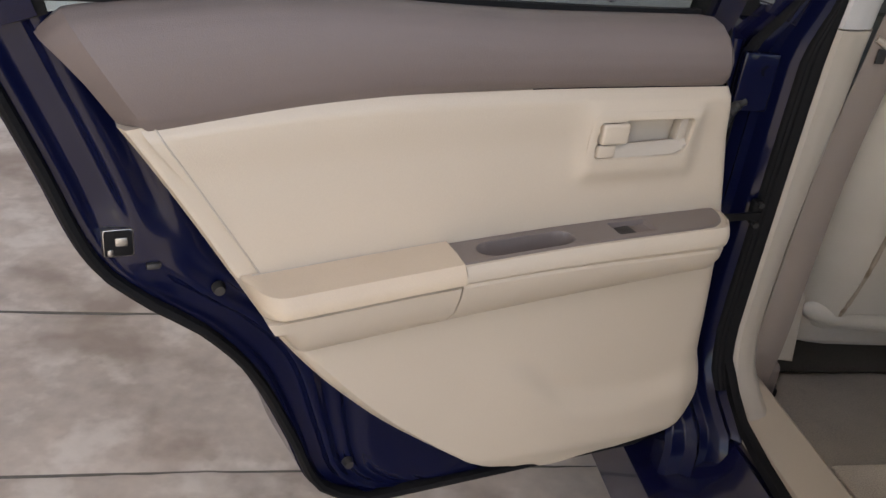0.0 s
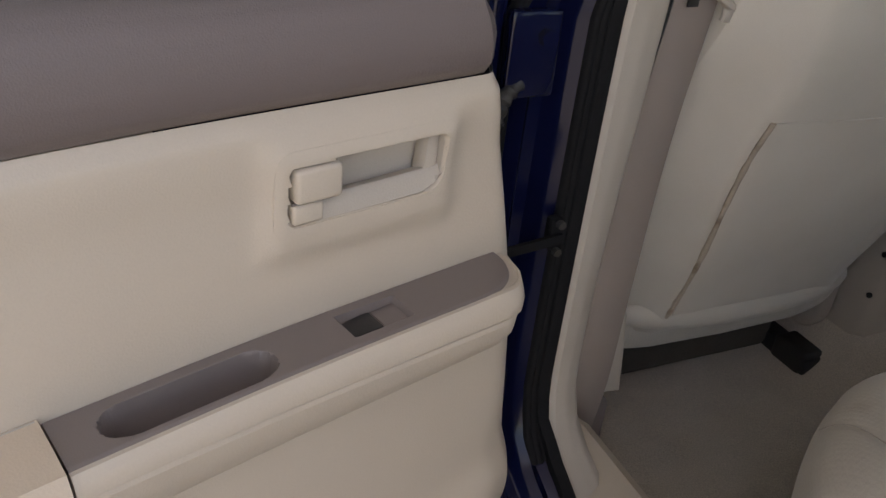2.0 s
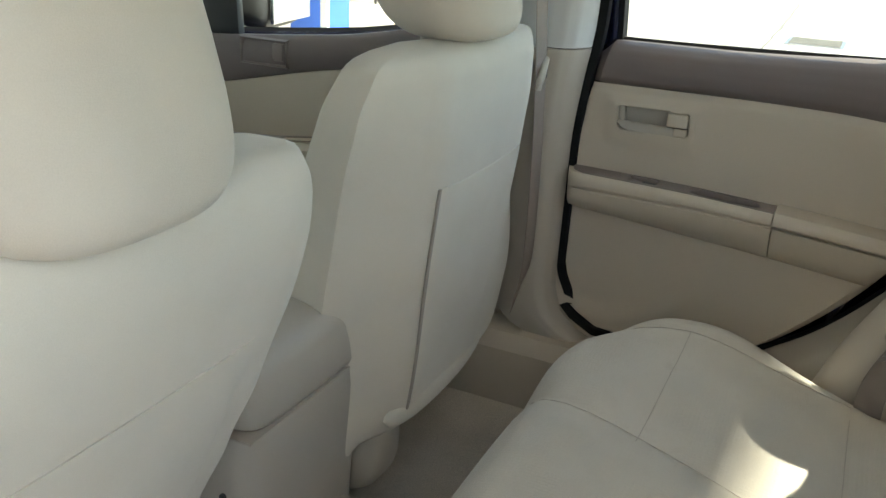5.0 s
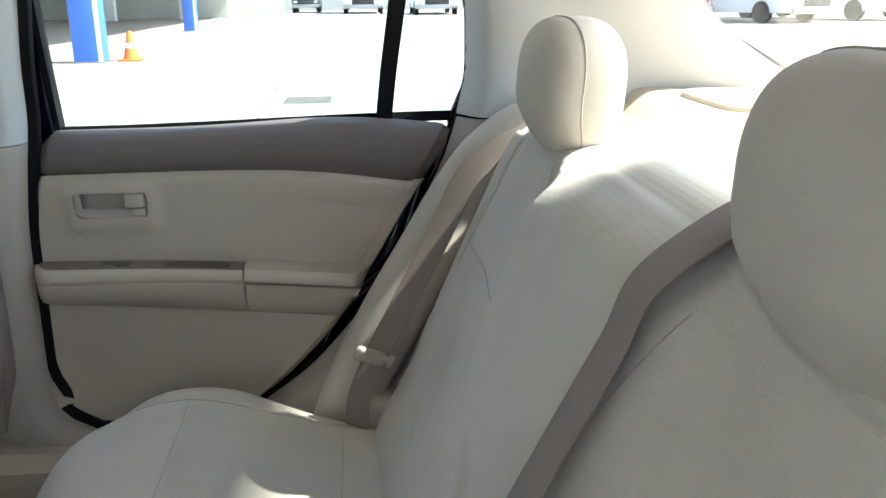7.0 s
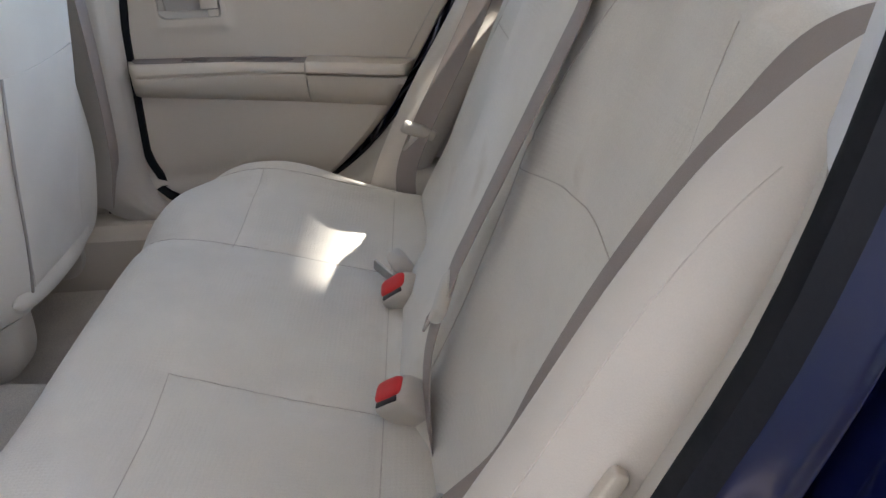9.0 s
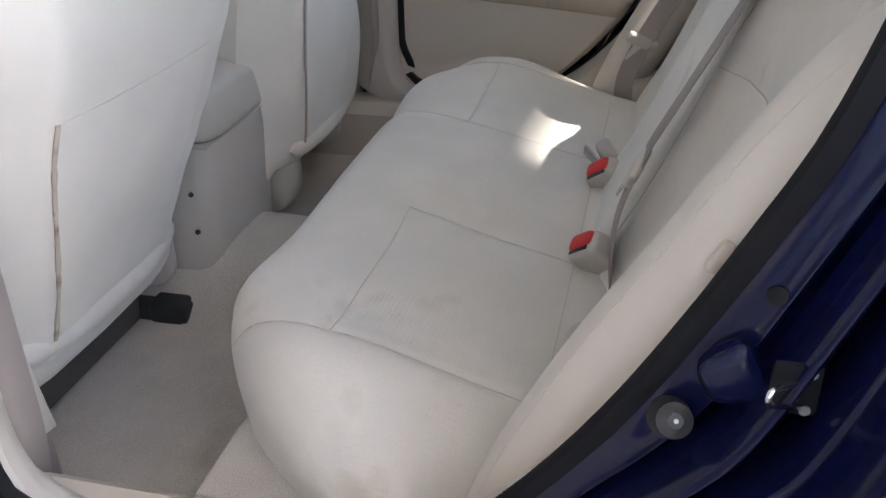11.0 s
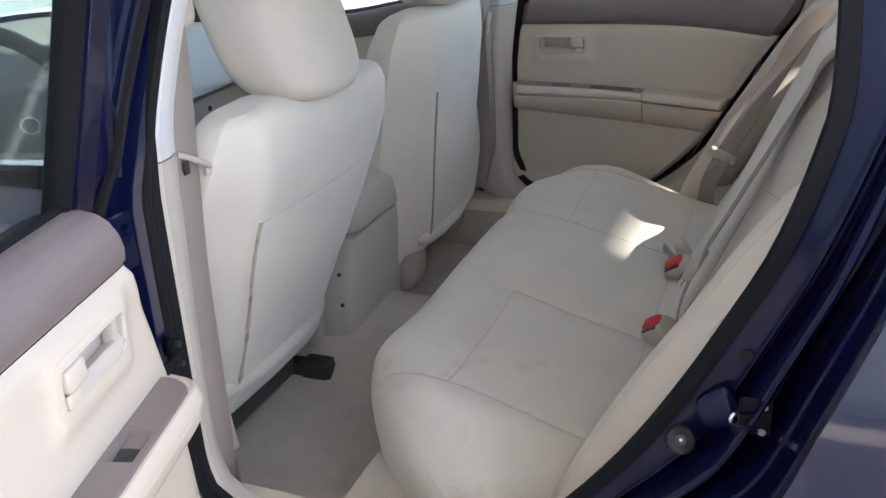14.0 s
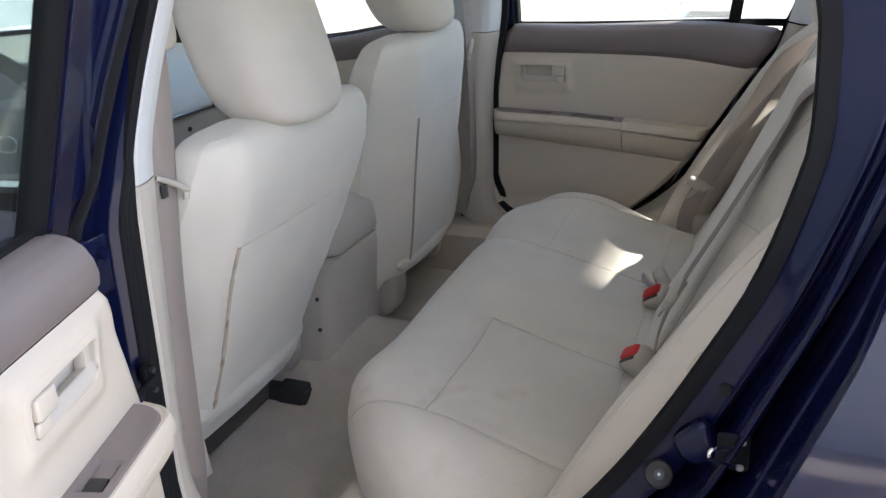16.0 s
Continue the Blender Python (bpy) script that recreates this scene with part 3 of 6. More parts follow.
    bar([(-0.391, 0.925), (-0.403, 1.03), (-0.418, 1.136), (-0.44, 1.32)], 0.026, 0.026, RUBBER, "division_bar", "black division bar")
    top = ease([-0.60, -0.50, -0.36, -0.15, 0.06, 0.15], [1.14, 1.285, 1.35, 1.375, 1.37, 1.30])

    def pane(ya, yb, ya2, yb2, off):
        def f(u, v):
            y = lerp(lerp(ya, yb, u), lerp(ya2, yb2, u), v)
            z = lerp(0.925, min(top(y), 1.37), v)
            return Vector((sx * (window_x(z) + off), y, z))
        return f
    for ya, yb, ya2, yb2, nm in ((-0.385, 0.158, -0.43, 0.125, "window_glass"), (-0.53, -0.397, -0.565, -0.44, "quarter_glass")):
        g = part(nm, slab(pane(ya, yb, ya2, yb2, 0.002), pane(ya, yb, ya2, yb2, 0.006), 12, 10), GLASS, door)
    sill = [(window_x(0.938) - 0.004, y, 0.938 + 0.012 * step(y, 0.1, -0.5)) for y in np.linspace(-0.52, 0.15, 16)]
    part("waist_seal", mirror(sweep([Vector(p) for p in sill], [(-0.006, -0.01), (0.006, -0.01), (0.004, 0.006), (-0.004, 0.006)]), sx), RUBBER, door)
    # outside pull
    part("outer_handle", mirror(box(0.862, 0.885, -0.44, -0.27, 0.80, 0.83, 0.01, 3), sx), PAINT, door)
    return door


# ---------------------------------------------------------------- car body
car = thing("sedan", (0, 0, 0.0), "dark navy blue four-door sedan with beige inner trim", "car")
INNER_REAR = ease([0.40, 0.43, 0.50, 0.58, 0.67, 0.76, 0.83, 0.885, 0.925, 0.976, 1.035, 1.11, 1.20, 1.30, 1.36], [-0.02, -0.11, -0.227, -0.308, -0.375, -0.427, -0.462, -0.488, -0.502, -0.516, -0.527, -0.525, -0.50, -0.44, -0.34])
INNER_FRONT = ease([0.40, 0.43, 0.46, 0.52, 0.70, 0.885, 0.94, 1.04, 1.135, 1.25, 1.36], [0.08, 0.145, 0.178, 0.192, 0.190, 0.186, 0.180, 0.168, 0.150, 0.125, 0.07])
SHELL_TOP = ease([0.94, 1.0, 1.10, 1.20, 1.30, 1.38], [-0.578, -0.60, -0.635, -0.62, -0.55, -0.40])


def outer_rear(z):
    return (SHELL_REAR(z) if z < 0.94 else SHELL_TOP(z)) - 0.018


def body_x(z):
    return SIDE_X(z) if z < 0.94 else 0.79 - (z - 0.94) * 0.42 - max(z - 1.2, 0) ** 2 * 0.6


def inner_x(z):
    return 0.700 - max(z - 0.97, 0) * 0.30


def rear_x(z):
    return 0.720 - max(z - 1.06, 0) * 0.34


EDGE_X = ease([0.0, 0.010, 0.020, 0.028, 0.036, 0.06, 0.10], [0.0, 0.020, 0.040, 0.052, 0.058, 0.064, 0.068])


def wheel(y, sx):
    w = thing("wheel", (sx * 0.77, y, 0.0), "black tyre on a silver alloy wheel standing on concrete", "wheel", "car wheels")
    prof = [(0.20, -0.07), (0.235, -0.095), (0.285, -0.098), (0.305, -0.08), (0.309, -0.05), (0.309, 0.05), (0.305, 0.08), (0.285, 0.098), (0.235, 0.095), (0.20, 0.07)]
    loops = [[Vector((sx * 0.77 + b, y + r * math.cos(a), 0.309 + r * math.sin(a))) for r, b in prof] for a in np.linspace(0, 2 * math.pi, 49)]
    part("tyre", loft(loops, caps=False), TYRE, w)
    rim = loft([[Vector((sx * 0.77 + b, y + r * math.cos(a), 0.309 + r * math.sin(a))) for r, b in ((0.205, -0.075), (0.19, -0.06), (0.19, 0.06), (0.205, 0.075))] for a in np.linspace(0, 2 * math.pi, 41)], caps=False)
    rim = rod((sx * 0.80, y, 0.309), (sx * 0.845, y, 0.309), 0.055, 20, rim)
    for k in range(6):
        a = k * math.pi / 3
        rim = sweep([Vector((sx * 0.835, y + r * math.cos(a), 0.309 + r * math.sin(a))) for r in (0.03, 0.12, 0.195)], [(-0.02, -0.012), (0.02, -0.012), (0.014, 0.012), (-0.014, 0.012)], up=(sx, 0, 0), bm=rim)
    part("rim", rim, STEEL, w)
    return w


def body_side(sx):
    ax, az, ar = -0.98, 0.30, 0.345

    def quarter(u, v):
        z = lerp(0.26, 0.945, v)
        y = lerp(outer_rear(max(z, 0.36)), -1.93, u)
        x = SIDE_X(z) - 0.17 * step(y, -1.45, -1.95) ** 1.5
        return Vector((sx * x, y, z))
    part("quarter_panel", grid(quarter, 70, 36, skip=lambda c: math.hypot(c.y - ax, c.z - az) < ar)[0], PAINT, car, "glossy navy blue rear quarter panel")
    arch = [Vector((sx * 0.838, ax + ar * math.cos(a), az + ar * math.sin(a))) for a in np.linspace(-0.2, math.pi + 0.2, 40)]
    part("arch_lip", sweep(arch, [(-0.012, -0.016), (0.012, -0.016), (0.012, 0.016), (-0.012, 0.016)], up=(1, 0, 0)), PAINT, car)
    part("wheel_house", loft([[Vector((sx * x, ax + 0.35 * math.cos(a), az + 0.35 * math.sin(a))) for x in (0.60, 0.83)] for a in np.linspace(-0.3, math.pi + 0.3, 24)], caps=False), BLACK, car)

    # jamb behind the door opening, stepped like the pressed steel
    marks = [(0.0, 0.0), (0.05, 0.03), (0.13, 0.32), (0.16, 0.37), (0.13, 0.40), (0.03, 0.42), (0.0, 0.46), (0.03, 0.50), (0.34, 0.53), (0.44, 0.56), (0.48, 0.60), (0.46, 0.64), (0.38, 0.67), (0.08, 0.69), (0.02, 0.73), (0.02, 0.82), (0.08, 0.86), (0.50, 0.88), (0.58, 0.90), (0.60, 0.93), (0.92, 0.95), (1.0, 1.0)]
    jamb_out, jamb_back = (ease(np.linspace(0, 1, len(marks)), [m[k] for m in marks]) for k in (0, 1))

    def jamb(u, v):
        z = lerp(0.40, 1.34, v)
        yi, yo = INNER_REAR(z), outer_rear(z)
        w = yi - yo
        xi, xo = rear_x(z) - 0.004, body_x(z) - 0.002
        yi -= 0.014
        w = yi - yo
        fx, fy = jamb_out(u), jamb_back(u)
        return Vector((sx * lerp(xi, xo, fx), yi - w * fy, z))
    part("rear_jamb", grid(jamb, 126, 80)[0], PAINT_SHADED, car, "navy blue pressed-steel door jamb", sharp=60)
    hump = pillow((0, 0, 0), (0.012, 0.020, 0.020), 0.5, 0.6, 28, 18, warp=lambda p: Vector((p.x, p.y, p.z * (1 - 0.25 * p.y / 0.020))))
    part("striker_pad", spot(hump, pose(sx * 0.742, -0.462, 0.744, -28, 0, 0)), PAINT_SHADED, car, "raised navy blue pad beside the striker")
    bump = rod((sx * 0.733, -0.4275, 0.696), (sx * 0.754, -0.4305, 0.710), 0.015, 20, r2=0.012)
    bump = rod((sx * 0.754, -0.4305, 0.710), (sx * 0.758, -0.431, 0.7127), 0.012, 20, bump, r2=0.005)
    part("rubber_stop", bump, BLACK, car, "black rubber door stop")
    part("screw_head", rod((sx * 0.758, -0.431, 0.7127), (sx * 0.759, -0.4311, 0.7134), 0.0016, 10), STEEL, car)
    part("body_plug", rod((sx * 0.724, -0.484, 0.795), (sx * 0.735, -0.482, 0.799), 0.008, 14, r2=0.006), RUBBER, car)
    s = part("striker_plate", box(sx * 0.772 - 0.003, sx * 0.772 + 0.003, -0.508, -0.480, 0.742, 0.778, 0.003), RUBBER, car, "bright steel door striker on a dark plate")
    loop = smooth_path([(sx * 0.772, -0.4985, 0.766), (sx * 0.788, -0.487, 0.7725), (sx * 0.799, -0.4785, 0.777), (sx * 0.803, -0.4755, 0.7745), (sx * 0.800, -0.477, 0.767), (sx * 0.788, -0.4875, 0.758), (sx * 0.772, -0.5, 0.746)], 5)
    part("striker_loop", sweep(loop, circle(0.0020, 10)), CHROME, s)
    for bz in (0.747, 0.773):
        part("striker_screw", rod((sx * 0.774, -0.501, bz), (sx * 0.776, -0.501, bz), 0.0035, 8), STEEL, s)

    # rubber seal round the opening
    zs = list(np.linspace(0.47, 1.33, 34))
    ring = [Vector((sx * (rear_x(z) - 0.002), INNER_REAR(z) - 0.009, z)) for z in zs]
    ring += [Vector((sx * 0.59, y, 1.365)) for y in np.linspace(-0.33, 0.03, 8)]
    ring += [Vector((sx * (inner_x(z) + 0.001), INNER_FRONT(z) + (0.005 if sx < 0 else -0.007 - 0.014 * step(z, 0.76, 0.94) - 0.018 * step(z, 0.55, 0.48)), z)) for z in zs[::-1]]
    ring += [Vector((sx * (0.70 + 0.016 * step(y, 0.1, -0.1) - (0.012 if sx > 0 else 0.0)), y, z + (0.016 if sx > 0 else 0.0))) for y, z in ((0.166, 0.453), (0.150, 0.44), (0.11, 0.418), (0.03, 0.412), (-0.06, 0.418), (-0.12, 0.44))]
    ring.append(ring[0].copy())
    sl = part("opening_seal", sweep(ring, [(a * 0.92, b * 0.88) for a, b in ((-0.009, -0.008), (0.007, -0.009), (0.010, -0.002), (0.009, 0.004), (0.003, 0.007), (0.001, 0.004), (-0.002, 0.007), (-0.008, 0.006), (-0.010, 0.0))], up=(1, 0, 0.02)), RUBBER, car, "black rubber seal round the door opening")

    # middle pillar, outside and in
    def pillar_at(fx, z):
        xo = min(body_x(z) - 0.03, 0.80)
        return (lerp(inner_x(z) - 0.012, xo, fx), INNER_FRONT(z) + lerp(0.006, -0.022, min(fx * 1.6, 1)) + (0.014 if fx < 0.5 else 0.044) * 0.8)

    def pillar(u, v):
        z = lerp(0.30, 1.36, v)
        marks = [(0.05, 0.012), (0.16, 0.004), (0.26, 0.020), (0.33, 0.012), (0.42, 0.026), (0.50, 0.050), (0.60, 0.056), (0.68, 0.044), (0.78, 0.060), (0.94, 0.062), (1.0, 0.072), (0.98, 0.115)]
        k = u * 11
        i = min(int(k), 10)
        fx, dy = lerp(marks[i][0], marks[i + 1][0], k - i), lerp(marks[i][1], marks[i + 1][1], k - i)
        xo = min(body_x(z) - 0.03, 0.80)
        return Vector((sx * lerp(inner_x(z) - 0.012, xo, fx), INNER_FRONT(z) + lerp(0.006, -0.022, min(fx * 1.6, 1)) + dy * 0.8, z))
    part("middle_pillar", grid(pillar, 66, 40)[0], PAINT_SHADED, car, "navy blue painted middle pillar", sharp=40)

    def flap(fa, fb, ribs, lift):
        def f(u, v):
            z = lerp(0.44, 1.33, v)
            fx = lerp(fa, fb, u)
            base = pillar_at(fx, z)
            bow = lift * math.sin(math.pi * u) ** 0.5 + 0.0016 * abs(math.sin(math.pi * ribs * u))
            return Vector((sx * base[0], base[1] - bow, z))
        return grid(f, 24, 40)[0]
    part("pillar_seal", flap(0.05, 0.34, 4, 0.010), RUBBER, car, "ribbed black rubber pillar seal")
    part("hinge_seal", flap(0.84, 0.97, 2, 0.010), RUBBER, car, "black rubber strip on the middle pillar")

    def trim(z0, z1, off):
        def f(u, v):
            z = lerp(z0, z1, v)
            k = u * 5
            i = min(int(k), 4)
            prof = [(-0.002, -0.002), (-0.022, 0.001), (-0.044, 0.010), (-0.056, 0.024), (-0.060, 0.048), (-0.056, 0.11)]
            dx, dy = lerp(prof[i][0], prof[i + 1][0], k - i), lerp(prof[i][1], prof[i + 1][1], k - i)
            return Vector((sx * (inner_x(z) - 0.008 + dx * (1.0 - 0.25 * step(z, 0.9, 0.6)) + off), INNER_FRONT(z) + dy + off * 0.8 - (0.012 * step(z, 0.76, 0.94) * (1 - u) if sx > 0 else 0.0), z))
        return f
    part("pillar_trim_upper", slab(trim(0.9285, 1.37, 0), trim(0.9285, 1.37, 0.008), 20, 16), GREY_TRIM, car, "light grey upper pillar trim")
    part("pillar_trim_lower", slab(trim(0.36, 0.9265, -0.001), trim(0.36, 0.9265, 0.008), 20, 24), PLASTIC, car, "beige lower pillar trim")
    # belt tower at the pillar's foot
    if sx < 0:
        part("belt_tower", mirror(prism([(0.556, 0.425), (0.614, 0.432), (0.618, 0.545), (0.598, 0.585), (0.570, 0.535)], "y", 0.243, 0.262, 0.006, 3), sx), PLASTIC, car, "beige belt anchor cover")
        part("tower_foot", mirror(box(0.572, 0.622, 0.236, 0.30, 0.33, 0.424, 0.012, 3), sx), TAUPE_HARD, car)

    # sill
    part("sill_trim", mirror(prism([(0.585, 0.27), (0.60, 0.395), (0.625, 0.418), (0.695, 0.418), (0.704, 0.405), (0.70, 0.27)], "y", -0.24, 1.05, 0.0), sx), VINYL, car, "cream plastic sill trim")
    part("rocker", mirror(prism([(0.70, 0.26), (0.702, 0.40), (0.718, 0.402), (0.735, 0.372), (0.765, 0.342), (0.825, 0.325), (0.83, 0.24), (0.78, 0.19), (0.70, 0.19)], "y", -0.62, 1.30, 0.0), sx), PAINT, car, "navy blue rocker")

    # rear pillar trim inside and skin outside
    glass_y = ease([0.95, 0.99, 1.13, 1.25, 1.39], [-1.08, -1.03, -0.835, -0.775, -0.72])

    def c_in(off):
        def f(u, v):
            z = lerp(0.955, 1.385, v)
            y = lerp(INNER_REAR(z) - 0.001, glass_y(z) - 0.02, u * u)
            dx = EDGE_X(INNER_REAR(z) - y)
            return Vector((sx * (rear_x(z) - 0.004 - dx - 0.04 * u - 0.05 * step(u, 0.6, 1.0) + off), y, z))
        return f
    part("rear_pillar_trim", slab(c_in(0), c_in(0.008), 60, 24), GREY_TRIM, car, "light grey rear pillar trim")

    def c_out(u, v):
        z = lerp(0.94, 1.40, v)
        y = lerp(outer_rear(min(z, 1.38)), glass_y(z) + 0.02 - 0.1 * (1 - v), u)
        return Vector((sx * (body_x(z) - 0.10 * u * (1 - v) - 0.03 * u), y, z))
    part("rear_pillar", grid(c_out, 16, 20)[0], PAINT, car)

    def side_trim(off):
        def f(u, v):
            z = lerp(0.42, 0.95, v)
            yi = INNER_REAR(z)
            y = lerp(yi - 0.001, yi - 0.17, u)
            return Vector((sx * (0.716 - EDGE_X(yi - y) + off), y, z))
        return f
    part("side_trim", slab(side_trim(0), side_trim(0.008), 24, 40), PLASTIC, car, "beige trim between seat and door seal")
    hook = spot(pillow((0, 0, 0), (0.005, 0.005, 0.013), 0.4, 0.5, 20, 14), pose(sx * 0.667, -0.452, 0.786, 30, 0, 0))
    part("release_knob", hook, VINYL, car, "small cream release knob")

    # front wing, windscreen post
    def wing(u, v):
        y = lerp(1.22, 2.45, u)
        z = lerp(0.26, lerp(0.945, 0.80, step(y, 1.3, 2.5)), v)
        return Vector((sx * (SIDE_X(min(z, 0.90)) - 0.22 * step(y, 1.9, 2.55) ** 1.6), y, z))
    part("front_wing", grid(wing, 50, 26, skip=lambda c: math.hypot(c.y - 1.70, c.z - 0.30) < 0.345)[0], PAINT, car)
    post = smooth_path([(sx * 0.735, 1.42, 0.95), (sx * 0.66, 1.12, 1.18), (sx * 0.585, 0.82, 1.375)], 6)
    part("screen_post", sweep(post, [(-0.03, -0.035), (0.03, -0.035), (0.03, 0.035), (-0.03, 0.035)]), GREY_TRIM, car)
    rail = smooth_path([(sx * 0.60, 0.86, 1.39), (sx * 0.605, 0.30, 1.415), (sx * 0.60, -0.35, 1.40), (sx * 0.585, -0.75, 1.385)], 6)
    part("roof_rail", sweep(rail, [(-0.045, -0.03), (0.045, -0.03), (0.045, 0.035), (-0.045, 0.035)]), PAINT, car)


for side in (-1, 1):
    body_side(side)
    for wy in (-0.98, 1.70):
        wheel(wy, side)


def roof(off, shrink):
    def f(u, v):
        y = lerp(0.86, -0.735, v)
        x = lerp(-0.60, 0.60, u) * shrink
        return Vector((x, y, 1.44 + off - 0.05 * (abs(x) / 0.6) ** 2.4 - 0.055 * (abs(y - 0.05) / 0.8) ** 2))
    return f


part("roof", slab(roof(0, 1), roof(-0.012, 1), 20, 20), PAINT, car, "navy blue roof")
part("headliner", slab(roof(-0.03, 0.99), roof(-0.042, 0.99), 20, 20), GREY_TRIM, car, "light grey headliner")


def screen(ya, za, wa, yb, zb, wb, bow, sag=0.0):
    def f(off):
        def g(u, v):
            x = lerp(-1, 1, u) * lerp(wa, wb, v)
            y = lerp(ya, yb, v) + sag * math.sin(math.pi * v ** 0.75)
            return Vector((x, y - bow * (2 * u - 1) ** 2, lerp(za, zb, v) + 0.012 * math.sin(math.pi * v) + off))
        return g
    return slab(f(0.0), f(-0.004), 16, 10)


for nm, bm in (("windscreen", screen(1.50, 0.96, 0.72, 0.83, 1.385, 0.57, 0.10)), ("rear_window", screen(-1.05, 0.985, 0.635, -0.708, 1.387, 0.53, -0.03, 0.055))):
    g = part(nm, bm, REAR_GLASS if nm == "rear_window" else GLASS, car)


def hood(u, v):
    y = lerp(1.48, 2.52, v)
    x = lerp(-0.72, 0.72, u) * (1 - 0.12 * v)
    return Vector((x, y, lerp(0.955, 0.78, v**1.4) - 0.05 * abs(2 * u - 1) ** 3))


part("hood", grid(hood, 24, 20)[0], PAINT, car)


def boot(u, v):
    y = lerp(-1.02, -1.97, min(v * 1.5, 1))
    x = lerp(-0.70, 0.70, u) * (1 - 0.08 * v)
    z = 0.99 - 0.02 * v - 0.03 * abs(2 * u - 1) ** 3 - max(v - 0.667, 0) * 0.9
    return Vector((x, y - 0.1 * max(v - 0.667, 0), z))


part("boot_lid", grid(boot, 24, 18)[0], PAINT, car)
part("front_bumper", pillow((0, 2.40, 0.48), (0.80, 0.22, 0.25), 0.35, 0.45), PAINT, car)
part("rear_bumper", pillow((0, -1.86, 0.50), (0.78, 0.16, 0.22), 0.35, 0.4), PAINT, car)
part("front_panel", pillow((0, 2.36, 0.68), (0.72, 0.14, 0.12), 0.4, 0.4), BLACK, car)
part("underbody", box(-0.70, 0.70, -1.80, 2.30, 0.17, 0.20, 0.0), BLACK, car)
part("engine_wall", box(-0.70, 0.70, 1.38, 1.44, 0.20, 0.93, 0.01), BLACK, car)
part("boot_wall", box(-0.66, 0.66, -0.74, -0.70, 0.20, 0.95, 0.01), BLACK, car)

# floor
def floor_z(x, y):
    z = 0.268 + 0.105 * math.exp(-(abs(x - 0.05) / 0.16) ** 4) + 0.10 * step(y, 0.02, -0.14)
    z += 0.03 * step(abs(x), 0.52, 0.60) + 0.006 * noise.noise(Vector((x * 7, y * 7, 0)))
    return z - 0.02 * step(y, 0.42, 0.55) * (1 - math.exp(-(abs(x - 0.05) / 0.16) ** 4))


part("carpet", grid(lambda u, v: Vector((lerp(-0.62, 0.62, u), lerp(-0.35, 1.40, v), floor_z(lerp(-0.62, 0.62, u), lerp(-0.35, 1.40, v)))), 70, 80)[0], CARPET, car, "dirty beige floor carpet")


